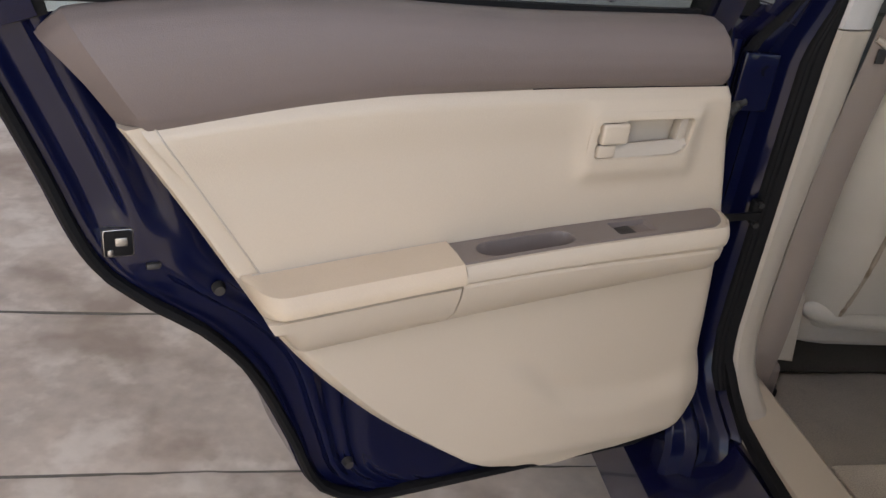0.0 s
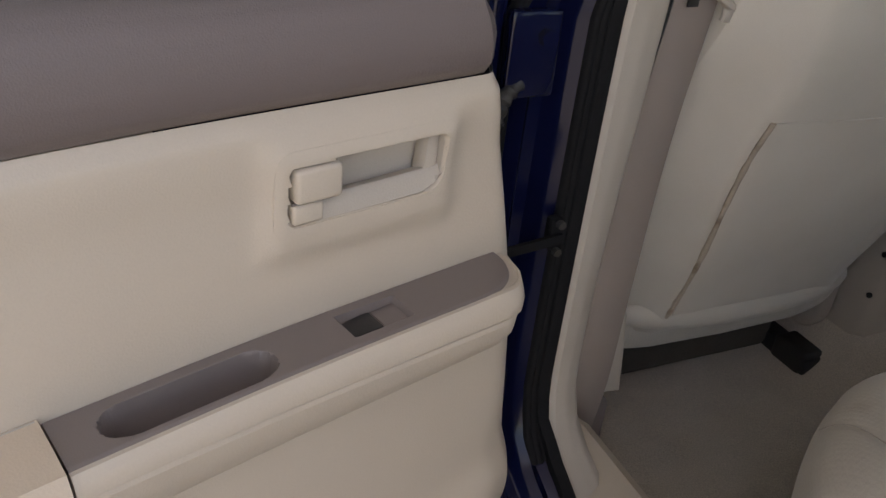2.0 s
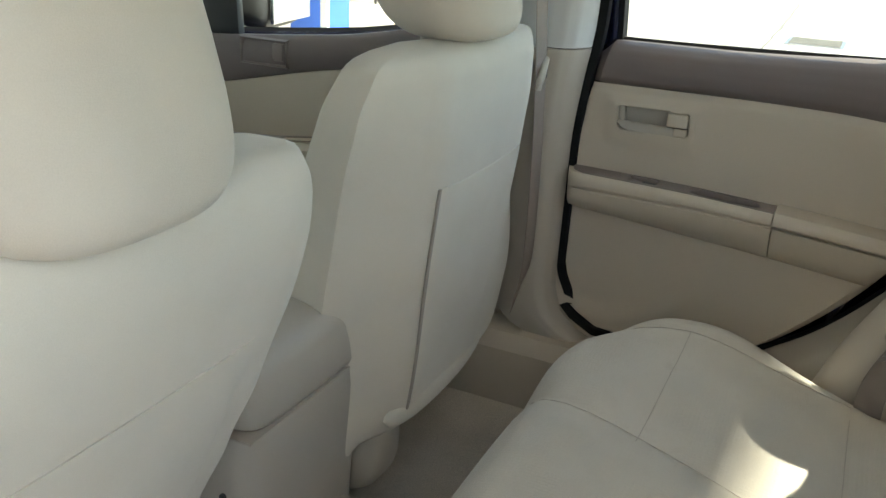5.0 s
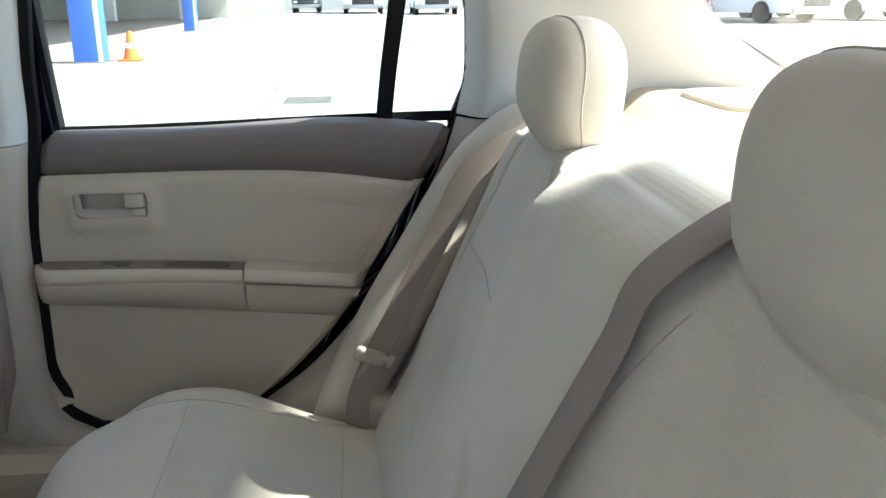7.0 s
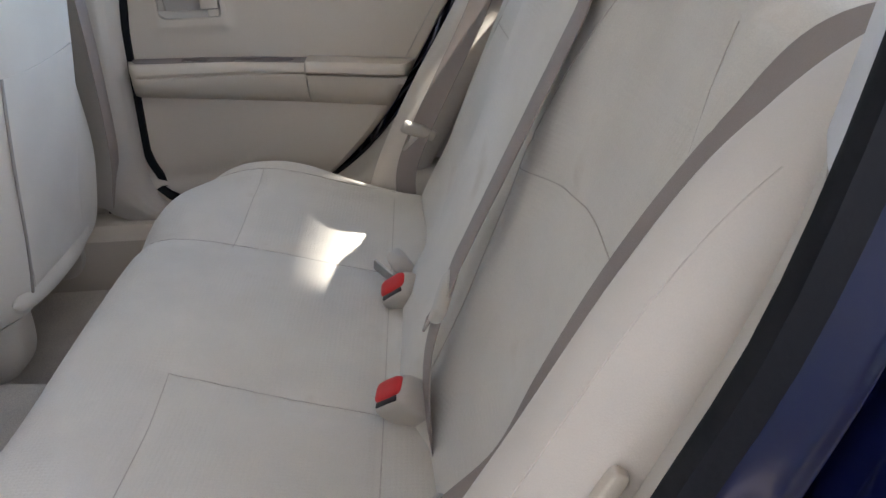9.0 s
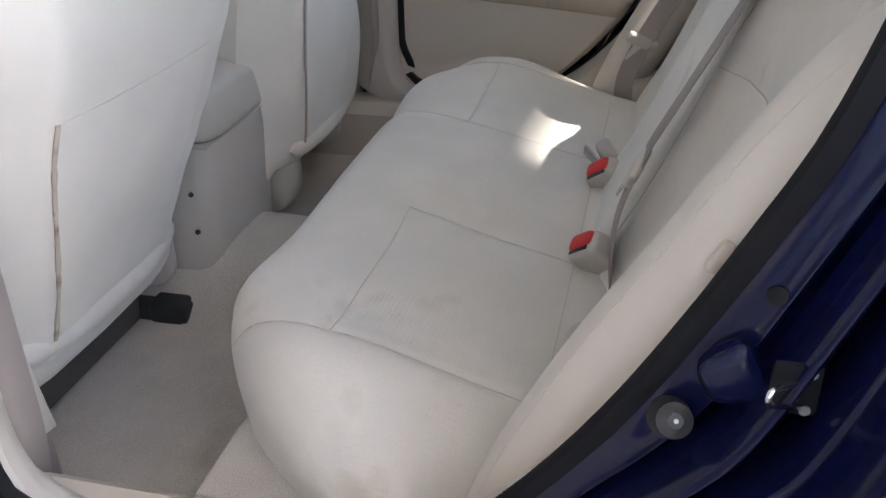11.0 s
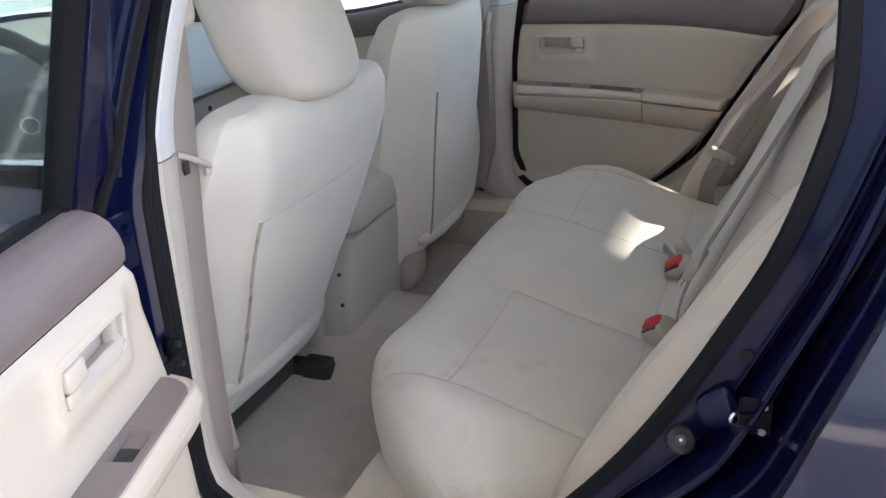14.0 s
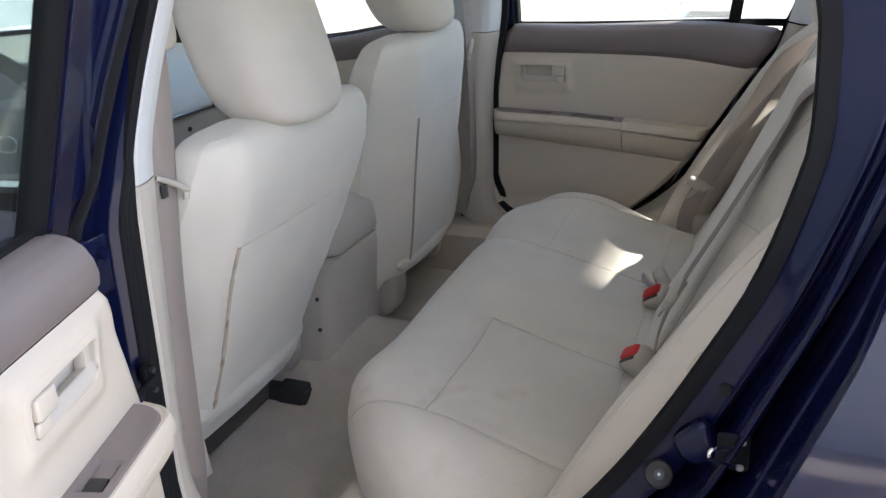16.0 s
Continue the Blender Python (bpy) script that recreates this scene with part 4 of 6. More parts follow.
# ---------------------------------------------------------------- front doors (closed)
def front_door(sx, label):
    door = thing("front_door", (sx * 0.80, 1.22, 0.34), label, "car door", "car doors")
    belt_line = ease([0.20, 0.45, 0.66, 0.87, 1.25], [0.945, 0.930, 0.897, 0.877, 0.850])
    fy = ease([0.34, 0.40, 0.94], [1.10, 1.20, 1.215])
    ry = ease([0.34, 0.40, 0.60, 0.75, 0.945], [0.30, 0.272, 0.262, 0.240, 0.202])

    def skin(off, x_of):
        def f(u, v):
            z = lerp(0.345, belt_line(lerp(0.21, 1.21, u)), v)
            return Vector((sx * (x_of(z) + off - (0.008 * step(u, 0.02, 0) if off == 0 else 0)), lerp(ry(z), fy(z), u), z))
        return f
    part("door_shell", slab(skin(0, SIDE_X), skin(0, lambda z: 0.742), 30, 30), PAINT, door, "glossy navy blue door skin")
    part("waist_strip", mirror(sweep([Vector((0.792, y, belt_line(y) - 0.003)) for y in np.linspace(0.205, 1.21, 30)], [(-0.010, -0.012), (0.012, -0.012), (0.010, 0.008), (-0.006, 0.010)]), sx), RUBBER, door)
    div = ease([0.28, 0.65, 0.95, 1.2], [0.870, 0.833, 0.774, 0.735])

    def pan(z0, z1, off, bulge):
        def f(u, v):
            y = lerp(0.30, 1.19, u)
            a, b = z0(y), z1(y)
            z = lerp(a, b, v)
            return Vector((sx * (0.712 - bulge * math.sin(math.pi * v) ** 0.5 + off), y, z))
        return f
    up = lambda y: belt_line(y) - 0.001
    part("window_pad", slab(pan(div, up, 0, 0.012), pan(div, up, 0.02, 0), 40, 14), TAUPE, door, "taupe vinyl pad under the window")
    part("trim_panel", slab(pan(lambda y: 0.39, lambda y: div(y) - 0.001, 0, 0.004), pan(lambda y: 0.39, lambda y: div(y) - 0.001, 0.02, 0), 40, 24), VINYL, door, "cream vinyl door panel")
    arm = [[Vector((sx * x, y, z + 0.055 * step(y, 1.0, 0.35) - 0.02)) for x, z in ((0.712, 0.690), (0.655, 0.688), (0.646, 0.676), (0.650, 0.645), (0.712, 0.60))] for y in np.linspace(0.42, 1.05, 16)]
    part("armrest", loft(arm), VINYL, door)
    ins = grid(lambda u, v: Vector((sx * lerp(0.706, 0.662, v), lerp(0.50, 1.02, u), 0.6915 - 0.02 + 0.055 * step(lerp(0.50, 1.02, u), 1.0, 0.35) - 0.0 - 0.012 * (1 - step(abs(u - 0.45), 0.07, 0.09)) * (1 - step(abs(v - 0.5), 0.25, 0.35)))), 60, 12)[0]
    part("switch_panel", ins, TAUPE_HARD, door)
    b = loft([[Vector((sx * xx, y, z)) for y, z in ((0.778 - g, 0.826 - g), (0.882 + g, 0.826 - g), (0.882 + g, 0.870 + g), (0.778 - g, 0.870 + g))] for xx, g in ((0.704, 0.006), (0.697, 0.003), (0.699, 0.0), (0.715, -0.003))], caps=False)
    h = part("handle_bezel", b, TAUPE_HARD, door)
    part("lever", mirror(box(0.694, 0.706, 0.780, 0.806, 0.834, 0.868, 0.004), sx), TAUPE_HARD, h)
    # frame and glass
    top = [(0.215, 0.93), (0.218, 1.10), (0.200, 1.28), (0.21, 1.36), (0.30, 1.385), (0.55, 1.38), (0.80, 1.35), (0.98, 1.22), (1.16, 1.07), (1.26, 0.95)]
    path = smooth_path([(window_x(z) + 0.01, y, z) for y, z in top], 6)
    part("window_frame", mirror(sweep(path, [(-0.018, -0.02), (0.018, -0.02), (0.018, 0.02), (-0.018, 0.02)], up=(1, 0, 0)), sx), PAINT, door)
    roofline = ease([0.2, 0.3, 0.55, 0.80, 0.98, 1.16, 1.26], [1.34, 1.385, 1.38, 1.35, 1.22, 1.07, 0.95])

    def pane(off):
        def f(u, v):
            y = lerp(0.21, 1.25, u)
            z = lerp(belt_line(y) - 0.012, roofline(y), v)
            return Vector((sx * (window_x(z) + 0.01 + off), y, z))
        return f
    g = part("window_glass", slab(pane(0), pane(0.004), 16, 10), GLASS, door)
    m = part("mirror_housing", spot(pillow((0, 0, 0), (0.112, 0.05, 0.062), 0.6, 0.6), pose(sx * 0.905, 0.965, 0.928, 0, 0, sx * 10)), BLACK, door, "black door mirror housing")
    part("mirror_glass", spot(box(-0.092, 0.092, -0.056, -0.046, -0.046, 0.046, 0.004), pose(sx * 0.905, 0.965, 0.928, 0, 0, sx * 10)), CHROME, m)
    part("mirror_foot", mirror(box(0.738, 0.84, 0.955, 1.01, 0.885, 0.925, 0.01), sx), BLACK, door)
    part("mirror_triangle", mirror(prism([(0.900, 0.872), (1.22, 0.855), (1.19, 1.02), (1.03, 1.17), (0.915, 1.245)], "x", 0.715, 0.735, 0.004), sx), BLACK, door)
    part("outer_handle", mirror(box(0.862, 0.886, 0.33, 0.51, 0.79, 0.82, 0.01, 3), sx), PAINT, door)
    return door


front_door(-1, "closed navy blue front car door with a clear window")
front_door(1, "closed front car door with cream and taupe inner trim")
rear_door(1, "closed rear car door with cream vinyl trim and taupe pad")
left = rear_door(-1, "wide open rear car door showing cream vinyl trim and armrest")
left.rotation_euler.z = radians(SWING)
# check strap and wiring boot between pillar and open door
st = thing("check_strap", (-0.75, 0.19, 0.66), "black steel door check strap bolted to the middle pillar", "door check")
part("strap", sweep([Vector((-0.728, 0.170, 0.697)), Vector((-0.79, 0.166, 0.692)), Vector((-0.85, 0.165, 0.690))], [(-0.002, -0.0045), (0.002, -0.0045), (0.002, 0.0045), (-0.002, 0.0045)]), RUBBER, st)
part("bracket", box(-0.738, -0.724, 0.173, 0.186, 0.682, 0.714, 0.004), RUBBER, st)
for bz in (0.711, 0.684):
    part("bolt", rod((-0.732, 0.172, bz), (-0.732, 0.166, bz), 0.004, 6), BLACK, st)
bt = smooth_path([(-0.770, 0.190, 0.845), (-0.800, 0.178, 0.825), (-0.812, 0.172, 0.785), (-0.818, 0.172, 0.735), (-0.830, 0.176, 0.70)], 12)
single("wiring_boot", sweep(bt, circle(0.0068, 12), scale=lambda s: 1 + 0.16 * math.sin(s * 110)), BLACK, "black ribbed rubber wiring boot between pillar and open door", "wiring boot", at=(-0.770, 0.190, 0.80))
for hz in (0.86, 0.52):
    hg = thing("door_hinge", (-0.79, 0.20, hz), "navy blue painted steel hinge on the middle pillar", "hinge", "door hinges")
    part("hinge_leaf", box(-0.80, -0.755, 0.178, 0.19, hz - 0.035, hz + 0.035, 0.004), PAINT_SHADED, hg)
    part("hinge_pin", rod((-0.803, 0.205, hz - 0.045), (-0.803, 0.205, hz + 0.045), 0.011, 12), PAINT_SHADED, hg)
    part("bolt", rod((-0.77, 0.178, hz + 0.015), (-0.77, 0.170, hz + 0.015), 0.007, 6), PAINT_SHADED, hg)

# ---------------------------------------------------------------- front seats
def front_seat(cx, lean, label, wide=1.0, pw=0.142, rest_z=1.052, taper=0.18):
    seat = thing("car_seat", (cx, 0.45, 0.27), label, "car seat", "front seats")
    sgn = 1 if cx > 0 else -1
    top = lerp(-0.014, 0.017, lean)
    zs = [0.435, 0.455, 0.49, 0.55, 0.65, 0.75, 0.83 - top / 2, 0.89 - top, 0.925 - top, 0.945 - top, 0.957 - top, 0.962 - top]
    half = ease(zs, [h * wide for h in (0.215, 0.228, 0.238, 0.244, 0.250, 0.254, 0.258, 0.256, 0.246, 0.232, 0.203, 0.13)])
    reclined = [0.322, 0.312, 0.300, 0.276, 0.236, 0.198, 0.170, 0.156, 0.154, 0.160, 0.172, 0.19]
    upright = [0.262, 0.252, 0.245, 0.236, 0.222, 0.208, 0.198, 0.192, 0.192, 0.198, 0.208, 0.225]
    back = ease(zs, [lerp(a, b, lean) for a, b in zip(upright, reclined)])
    hy = lerp(0.265, 0.215, lean)
    thick = ease(zs, [0.10, 0.125, 0.14, 0.15, 0.15, 0.14, 0.125, 0.105, 0.088, 0.072, 0.05, 0.02])

    def lift(x):  # the cover is cut higher beside the console
        return -0.07 * step(-x, 0.16, 0.235) if cx > 0 else 0.0

    def bend(x, z):  # how far the rear face has curved forward at x
        edge = (pw + 0.004) * (1 - taper * step(z, 0.77, 0.48))
        k = max(abs(x) - edge, 0.0) / (half(z) - edge)
        return thick(z) * (lerp(0.10, 0.50, step(z, 0.55, 0.86)) if cx > 0 and x > 0 else 0.533) * (math.sqrt(k * k + 0.004) - 0.0632)

    def shape(u, v):
        z = lerp(0.435, 0.962 - top, 1 - (1 - v) ** 1.25)
        a = 2 * math.pi * u
        c, s = math.cos(a), math.sin(a)
        x = math.copysign(abs(c) ** 0.55, c) * half(z)
        d = math.copysign(abs(s) ** (0.9 if s < 0 else 0.6), s)
        y = back(z) + thick(z) * (0.5 + 0.5 * d)
        if s < 0:  # the rear face is flat in the middle and curves forward at the flanks
            y = back(z) + bend(x, z)
        else:
            y = max(y, back(z) + thick(z) * 0.5) + 0.03 * (abs(x) / half(z)) ** 2 * (d > 0.2)
        return Vector((cx + x, y, z + lift(x) * step(z, 0.60, 0.44)))
    bm, rows = grid(shape, 72, 54, wrap=True)
    bm.faces.new(rows[0]), bm.faces.new(rows[-1])
    b = part("backrest", bm, FABRIC_SIDE, seat, "beige fabric backrest", sharp=60)

    # pocket panel on the back
    x0, x1 = -pw, pw * lerp(1.0, 0.80, lean)
    topz = lambda x: lerp(0.800, 0.774, lean) + 0.006 * (x / pw) ** 2

    def pk(off):
        def f(u, v):
            x = lerp(x0, x1, u)
            z = lerp(0.478, topz(x), v)
            w = 1 - taper * step(z, 0.77, 0.48)
            yb = back(z) + bend(x * w, z) - 0.0018 - 0.007 * math.sin(math.pi * v) * math.sin(math.pi * u) ** 0.5 - 0.004 * step(v, 0.15, 0.0)
            yb -= 0.002 * noise.noise(Vector((x * 14 + cx * 5, z * 14, 0)))
            return Vector((cx + x * w, yb + off, z))
        return f
    part("pocket", slab(pk(0), pk(0.010), 36, 36), FABRIC_SIDE, b, "beige fabric map pocket")
    soiled = cx < 0

    def seam_point(z):
        w = (pw + 0.003) * (1 - taper * step(z, 0.77, 0.48))
        return (cx - w, back(z) + bend(w if cx < 0 else -w, z) - 0.001, z)
    line = smooth_path([seam_point(z) for z in np.linspace(0.470, topz(pw), 9)], 4)
    swell = (lambda s: 0.75 + 0.9 * abs(noise.noise(Vector((s * 14, 0.3, 0))))) if soiled else None
    part("side_seam", sweep(line, scale=swell, profile=circle(0.0026 if soiled else 0.0022, 8, 0.0034), up=(0, 1, 0)), DIRTY if soiled else GREY_SEAM, b, "grimy brown pocket seam" if soiled else "")
    hem = smooth_path([(cx + x, back(0.462) + 0.004 + 0.02 * (abs(x) / 0.2) ** 3, 0.458 + 0.012 * (x / 0.2) ** 2 + lift(x)) for x in np.linspace(-0.150 if cx > 0 else -0.195, 0.195, 9)], 4)
    part("hem_roll", sweep(hem, circle(0.021, 14, 0.013), scale=lambda s: max(1 - 0.2 * abs(2 * s - 1) ** 3 - 0.75 * abs(2 * s - 1) ** 18, 0.05)), FABRIC_SIDE, b, "rolled cover hem")

    # headrest
    def puff(p):
        p.x *= 1 + 0.12 * min(p.z / 0.11 + 0.2, 0)
        p.y += 0.024 * (p.x / 0.13) ** 2 + 0.034 * (p.z / 0.11)
        return p
    hr = pillow((cx - 0.006, hy, rest_z), (0.121, 0.070, 0.112), 0.48, 0.55, 52, 34, warp=puff)
    h = part("headrest", hr, HEADREST_SHADED, seat, "rounded beige fabric headrest", sharp=70)
    for px_ in (-0.055, 0.055):
        part("post", rod((cx + px_, hy, 0.93), (cx + px_, hy, rest_z - 0.06), 0.009), PLASTIC, h)

    # cushion, dark block standing in for the shade underneath, lever and rails
    def puff2(p):
        p.z += 0.02 * (abs(p.x) / 0.25) ** 3 + 0.03 * (p.y / 0.25)
        return p
    part("cushion", pillow((cx, 0.60, 0.485), (0.255, 0.27, 0.085), 0.4, 0.35, 48, 24, warp=puff2), FABRIC, seat, "beige fabric seat cushion", sharp=70)
    ry = 0.335 if cx < 0 else 0.45
    part("plinth", box(cx - 0.195, cx + 0.195, ry + 0.08, 0.80, 0.275, 0.43, 0.02, 3), UNDER_SHADE, seat, "dark block standing in for the shade under the seat")
    if cx > 0:
        def slope(p):
            return Vector((p.x, p.y, p.z + (0.035 * max(-p.y / 0.11, 0) if p.z < 0 else 0.0)))
        part("recliner_cover", pillow((cx - 0.1025, 0.385, 0.400), (0.0425, 0.112, 0.105), 0.42, 0.42, 36, 24, warp=slope), PLASTIC, seat, "beige plastic recliner cover", sharp=60)
    for sx in (-1, 1):
        part("side_cover", pillow((cx + sx * (0.232 if sx == sgn else 0.222), 0.43 if sx == sgn or cx > 0 else 0.46, 0.412), (0.022, 0.125 if sx == sgn or cx > 0 else 0.10, 0.072), 0.5, 0.45, 32, 20, warp=lambda p: Vector((p.x, p.y, p.z * (1 - 0.25 * p.y / 0.12)))), PLASTIC, seat, "beige plastic hinge cover")
        rail = part("rail", box(cx + sx * 0.20 - 0.02, cx + sx * 0.20 + 0.02, ry - 0.005, 0.95, 0.275, 0.31, 0.004), BLACK, seat)
        part("rail_end", box(cx + sx * 0.20 - 0.022, cx + sx * 0.20 + 0.022, ry, ry + 0.065, 0.272, 0.318, 0.008, 3), BLACK, rail)
    return seat


front_seat(-0.318, 1.0, "beige fabric driver seat with a soiled brown pocket seam", 0.975, 0.182, 1.038, 0.25)
front_seat(0.345, 0.0, "beige fabric passenger seat with a map pocket on its back", 1.0, 0.130, 1.085)

# ---------------------------------------------------------------- console
CX = 0.066
con = thing("center_console", (CX, 0.45, 0.30), "beige plastic center console box between the front seats", "console")
loops = []
for z, yb, hw in zip([0.32, 0.40, 0.48, 0.545, 0.572], [0.305, 0.298, 0.290, 0.284, 0.283], [0.134, 0.130, 0.129, 0.129, 0.129]):
    loops.append([Vector((CX + x, y, z)) for x, y in ((-hw, 0.80), (-hw, yb + 0.03), (-hw + 0.008, yb + 0.01), (-hw + 0.03, yb), (hw - 0.03, yb), (hw - 0.008, yb + 0.01), (hw, yb + 0.03), (hw, 0.80))])
part("body", loft(loops), PLASTIC, con, sharp=50)
lid = pillow((CX, 0.455, 0.625), (0.133, 0.176, 0.054), 0.36, 0.28, 48, 20, warp=lambda p: Vector((p.x, p.y, p.z - 0.012 * (p.y < 0) * (abs(p.y) / 0.176) ** 4)))
part("lid", lid, PLASTIC, con, "padded beige lid", sharp=60)
part("parting_line", box(CX - 0.1295, CX + 0.1295, 0.2825, 0.60, 0.5705, 0.5735, 0.0), SEAM, con)
for z in (0.490, 0.421):
    part("screw_hole", rod((CX - 0.1325, 0.325, z), (CX - 0.1285, 0.325, z), 0.0042, 10), BLACK, con)
br = thing("handbrake", (0.0, 0.80, 0.56), "beige handbrake lever on the console", "handbrake")
part("lever", sweep([Vector((0.05, 0.70, 0.585)), Vector((0.05, 0.85, 0.60)), Vector((0.05, 0.95, 0.56))], circle(0.016, 10)), BLACK, br)
part("gaiter", box(-0.09, 0.09, 0.78, 1.25, 0.34, 0.56, 0.02, 3), PLASTIC, br)

# ---------------------------------------------------------------- dashboard and steering wheel
dash = thing("dashboard", (0, 1.25, 0.6), "dark grey dashboard with round vents and instrument hood", "dashboard")
part("body", pillow((0, 1.30, 0.77), (0.715, 0.23, 0.165), 0.5, 0.3, 60, 24, warp=lambda p: Vector((p.x, p.y + 0.10 * (p.z / 0.17), p.z))), DASH, dash, sharp=60)
part("instrument_hood", pillow((-0.345, 1.14, 0.885), (0.19, 0.13, 0.050), 0.6, 0.6), DASH, dash)
part("radio_panel", box(-0.14, 0.14, 0.96, 1.10, 0.45, 0.86, 0.03, 3), DASH, dash)
part("lower_trim", pillow((0, 1.19, 0.545), (0.70, 0.17, 0.125), 0.5, 0.3), PLASTIC, dash, "beige lower dash and glove box")
part("passenger_panel", pillow((0.425, 1.145, 0.805), (0.275, 0.160, 0.085), 0.35, 0.25, 48, 20, warp=lambda p: Vector((p.x, p.y + 0.55 * p.z, p.z))), LIT_DASH, dash, "passenger side panel coloured light grey as if sunlit", sharp=60)
glove = part("glove_box", box(0.155, 0.69, 0.976, 1.10, 0.50, 0.722, 0.018, 4), PLASTIC, dash, "beige glove box")
part("lock", rod((0.455, 0.98, 0.684), (0.455, 0.973, 0.684), 0.007, 16), BLACK, glove)
part("trim_strip", sweep([Vector((x, 0.968 + 0.02 * step(x, 0.5, 0.7), 0.735)) for x in np.linspace(0.16, 0.69, 12)], circle(0.009, 10, 0.013)), STEEL, dash, "satin silver trim strip")
for vx in (-0.63, 0.63):
    v = part("vent", rod((vx, 1.045, 0.83), (vx, 1.02, 0.825), 0.05, 24), BLACK, dash)
    for k in range(-2, 3):
        part("vent_blade", box(vx - 0.042, vx + 0.042, 1.014, 1.02, 0.825 + k * 0.016 - 0.002, 0.825 + k * 0.016 + 0.002, 0), DASH, v)
wl = thing("steering_wheel", (-0.345, 0.80, 0.83), "dark grey steering wheel with a plain silver ring", "steering wheel")
tilt = pose(-0.345, 0.80, 0.845, 68, 0, 0)
ring = [Vector((0.183 * math.cos(a), 0.183 * math.sin(a), 0)) for a in np.linspace(0, 2 * math.pi, 65)]
part("rim", spot(sweep(ring, circle(0.0165, 12)), tilt), DASH, wl)
part("hub", spot(pillow((0, -0.01, 0.01), (0.088, 0.075, 0.035), 0.6, 0.6), tilt), DASH, wl)
for a, r in ((5, 0.02), (175, 0.02), (-90, 0.026)):
    c, s = math.cos(radians(a)), math.sin(radians(a))
    part("spoke", spot(sweep([Vector((c * 0.06, s * 0.06, 0.012)), Vector((c * 0.12, s * 0.12, 0.004)), Vector((c * 0.178, s * 0.178, 0))], circle(0.01, 8, r)), tilt), DASH, wl)
part("emblem", spot(sweep([Vector((0.020 * math.cos(a), -0.008 + 0.015 * math.sin(a), 0.046)) for a in np.linspace(0, 2 * math.pi, 33)], circle(0.0028, 8)), tilt), CHROME, wl, "plain silver ring emblem")
part("column", rod((-0.345, 0.82, 0.84), (-0.345, 1.1, 0.75), 0.055, 16), DASH, wl)

# ---------------------------------------------------------------- rear bench
bench = thing("rear_bench", (0, -0.15, 0.27), "pale beige fabric rear bench seat with two round headrests", "car seat")
PROF = [(-0.41, 0.455), (-0.37, 0.485), (-0.32, 0.497), (-0.22, 0.512), (-0.10, 0.534), (-0.02, 0.543), (0.035, 0.540), (0.068, 0.525), (0.088, 0.495), (0.093, 0.45), (0.085, 0.38), (0.07, 0.28)]
PATHS = smooth_path([(0, y, z) for y, z in PROF], 7)
IN_R = ease([-0.40, -0.30, 0.08, 0.1], [0.150, 0.170, 0.262, 0.265])


def dist_seg(p, a, b):
    ax, ay, bx, by = *a, *b
    t = max(0, min(1, ((p[0] - ax) * (bx - ax) + (p[1] - ay) * (by - ay)) / ((bx - ax) ** 2 + (by - ay) ** 2)))
    return math.hypot(p[0] - ax - t * (bx - ax), p[1] - ay - t * (by - ay))


QUILT = [((-0.495, -0.083), (-0.137, -0.070)), ((-0.137, -0.070), (-0.185, -0.312)), ((-0.50, -0.312), (0.50, -0.312)), ((-0.495, -0.083), (-0.505, -0.312)), ((-0.465, 0.09), (-0.495, -0.083)),
         ((0.497, -0.083), (0.215, -0.076)), ((0.262, 0.09), (0.172, -0.312)), ((0.497, -0.083), (0.505, -0.312)), ((0.465, 0.09), (0.497, -0.083)), ((-0.5, -0.312), (-0.51, -0.40)), ((0.5, -0.312), (0.51, -0.40))]


def cushion(u, v):
    k = v * (len(PATHS) - 1)
    i = min(int(k), len(PATHS) - 2)
    p = PATHS[i].lerp(PATHS[i + 1], k - i)
    s = 2 * u - 1
    x = 0.635 * math.copysign(1 - (1 - abs(s)) ** 1.35, s)
    y, z = p.y, p.z
    ax = abs(x)
    # rounded front corners and falling flanks
    pull = max(ax - 0.34, 0) / 0.295
    y -= (0.24 * pull**2.2) * step(y, -0.30, 0.09)
    z -= 0.10 * max(ax - 0.50, 0) ** 1.6 / 0.135**1.6 * step(v, 1.0, 0.6)
    z += 0.016 * step(ax, 0.22, 0.42) * step(y, -0.33, -0.10)
    z += 0.012 * step(ax, 0.42, 0.54) * step(ax, 0.62, 0.56) * step(y, 0.05, -0.05)
    z += 0.006 * math.exp(-((x - 0.03) / 0.16) ** 2)
    x *= 1 - 0.05 * step(y, -0.20, -0.40)
    if v < 0.72:
        d = min(dist_seg((x, y), a, b) for a, b in QUILT)
        z += 0.006 * step(d, 0.0, 0.06) - 0.0036 * math.exp(-(d / 0.0065) ** 2)
    z += 0.0025 * noise.noise(Vector((x * 6, y * 6, 1.7)))
    return Vector((x, y, z))


bm, rows = grid(cushion, 200, 100)
for e in (0, -1):
    bm.faces.new([r[e] for r in rows])
tree = BVHTree.FromBMesh(bm)
part("cushion", bm, FABRIC, bench, "pale beige fabric cushion", sharp=70)


def drape(tree, a, b, along, n=24):
    """Points of a line laid on a surface, dropped along a direction."""
    out = []
    for k in range(n + 1):
        p = tree.ray_cast(Vector(a).lerp(Vector(b), k / n), Vector(along))[0]
        if p:
            out.append(p - Vector(along) * 0.0004)
    return out


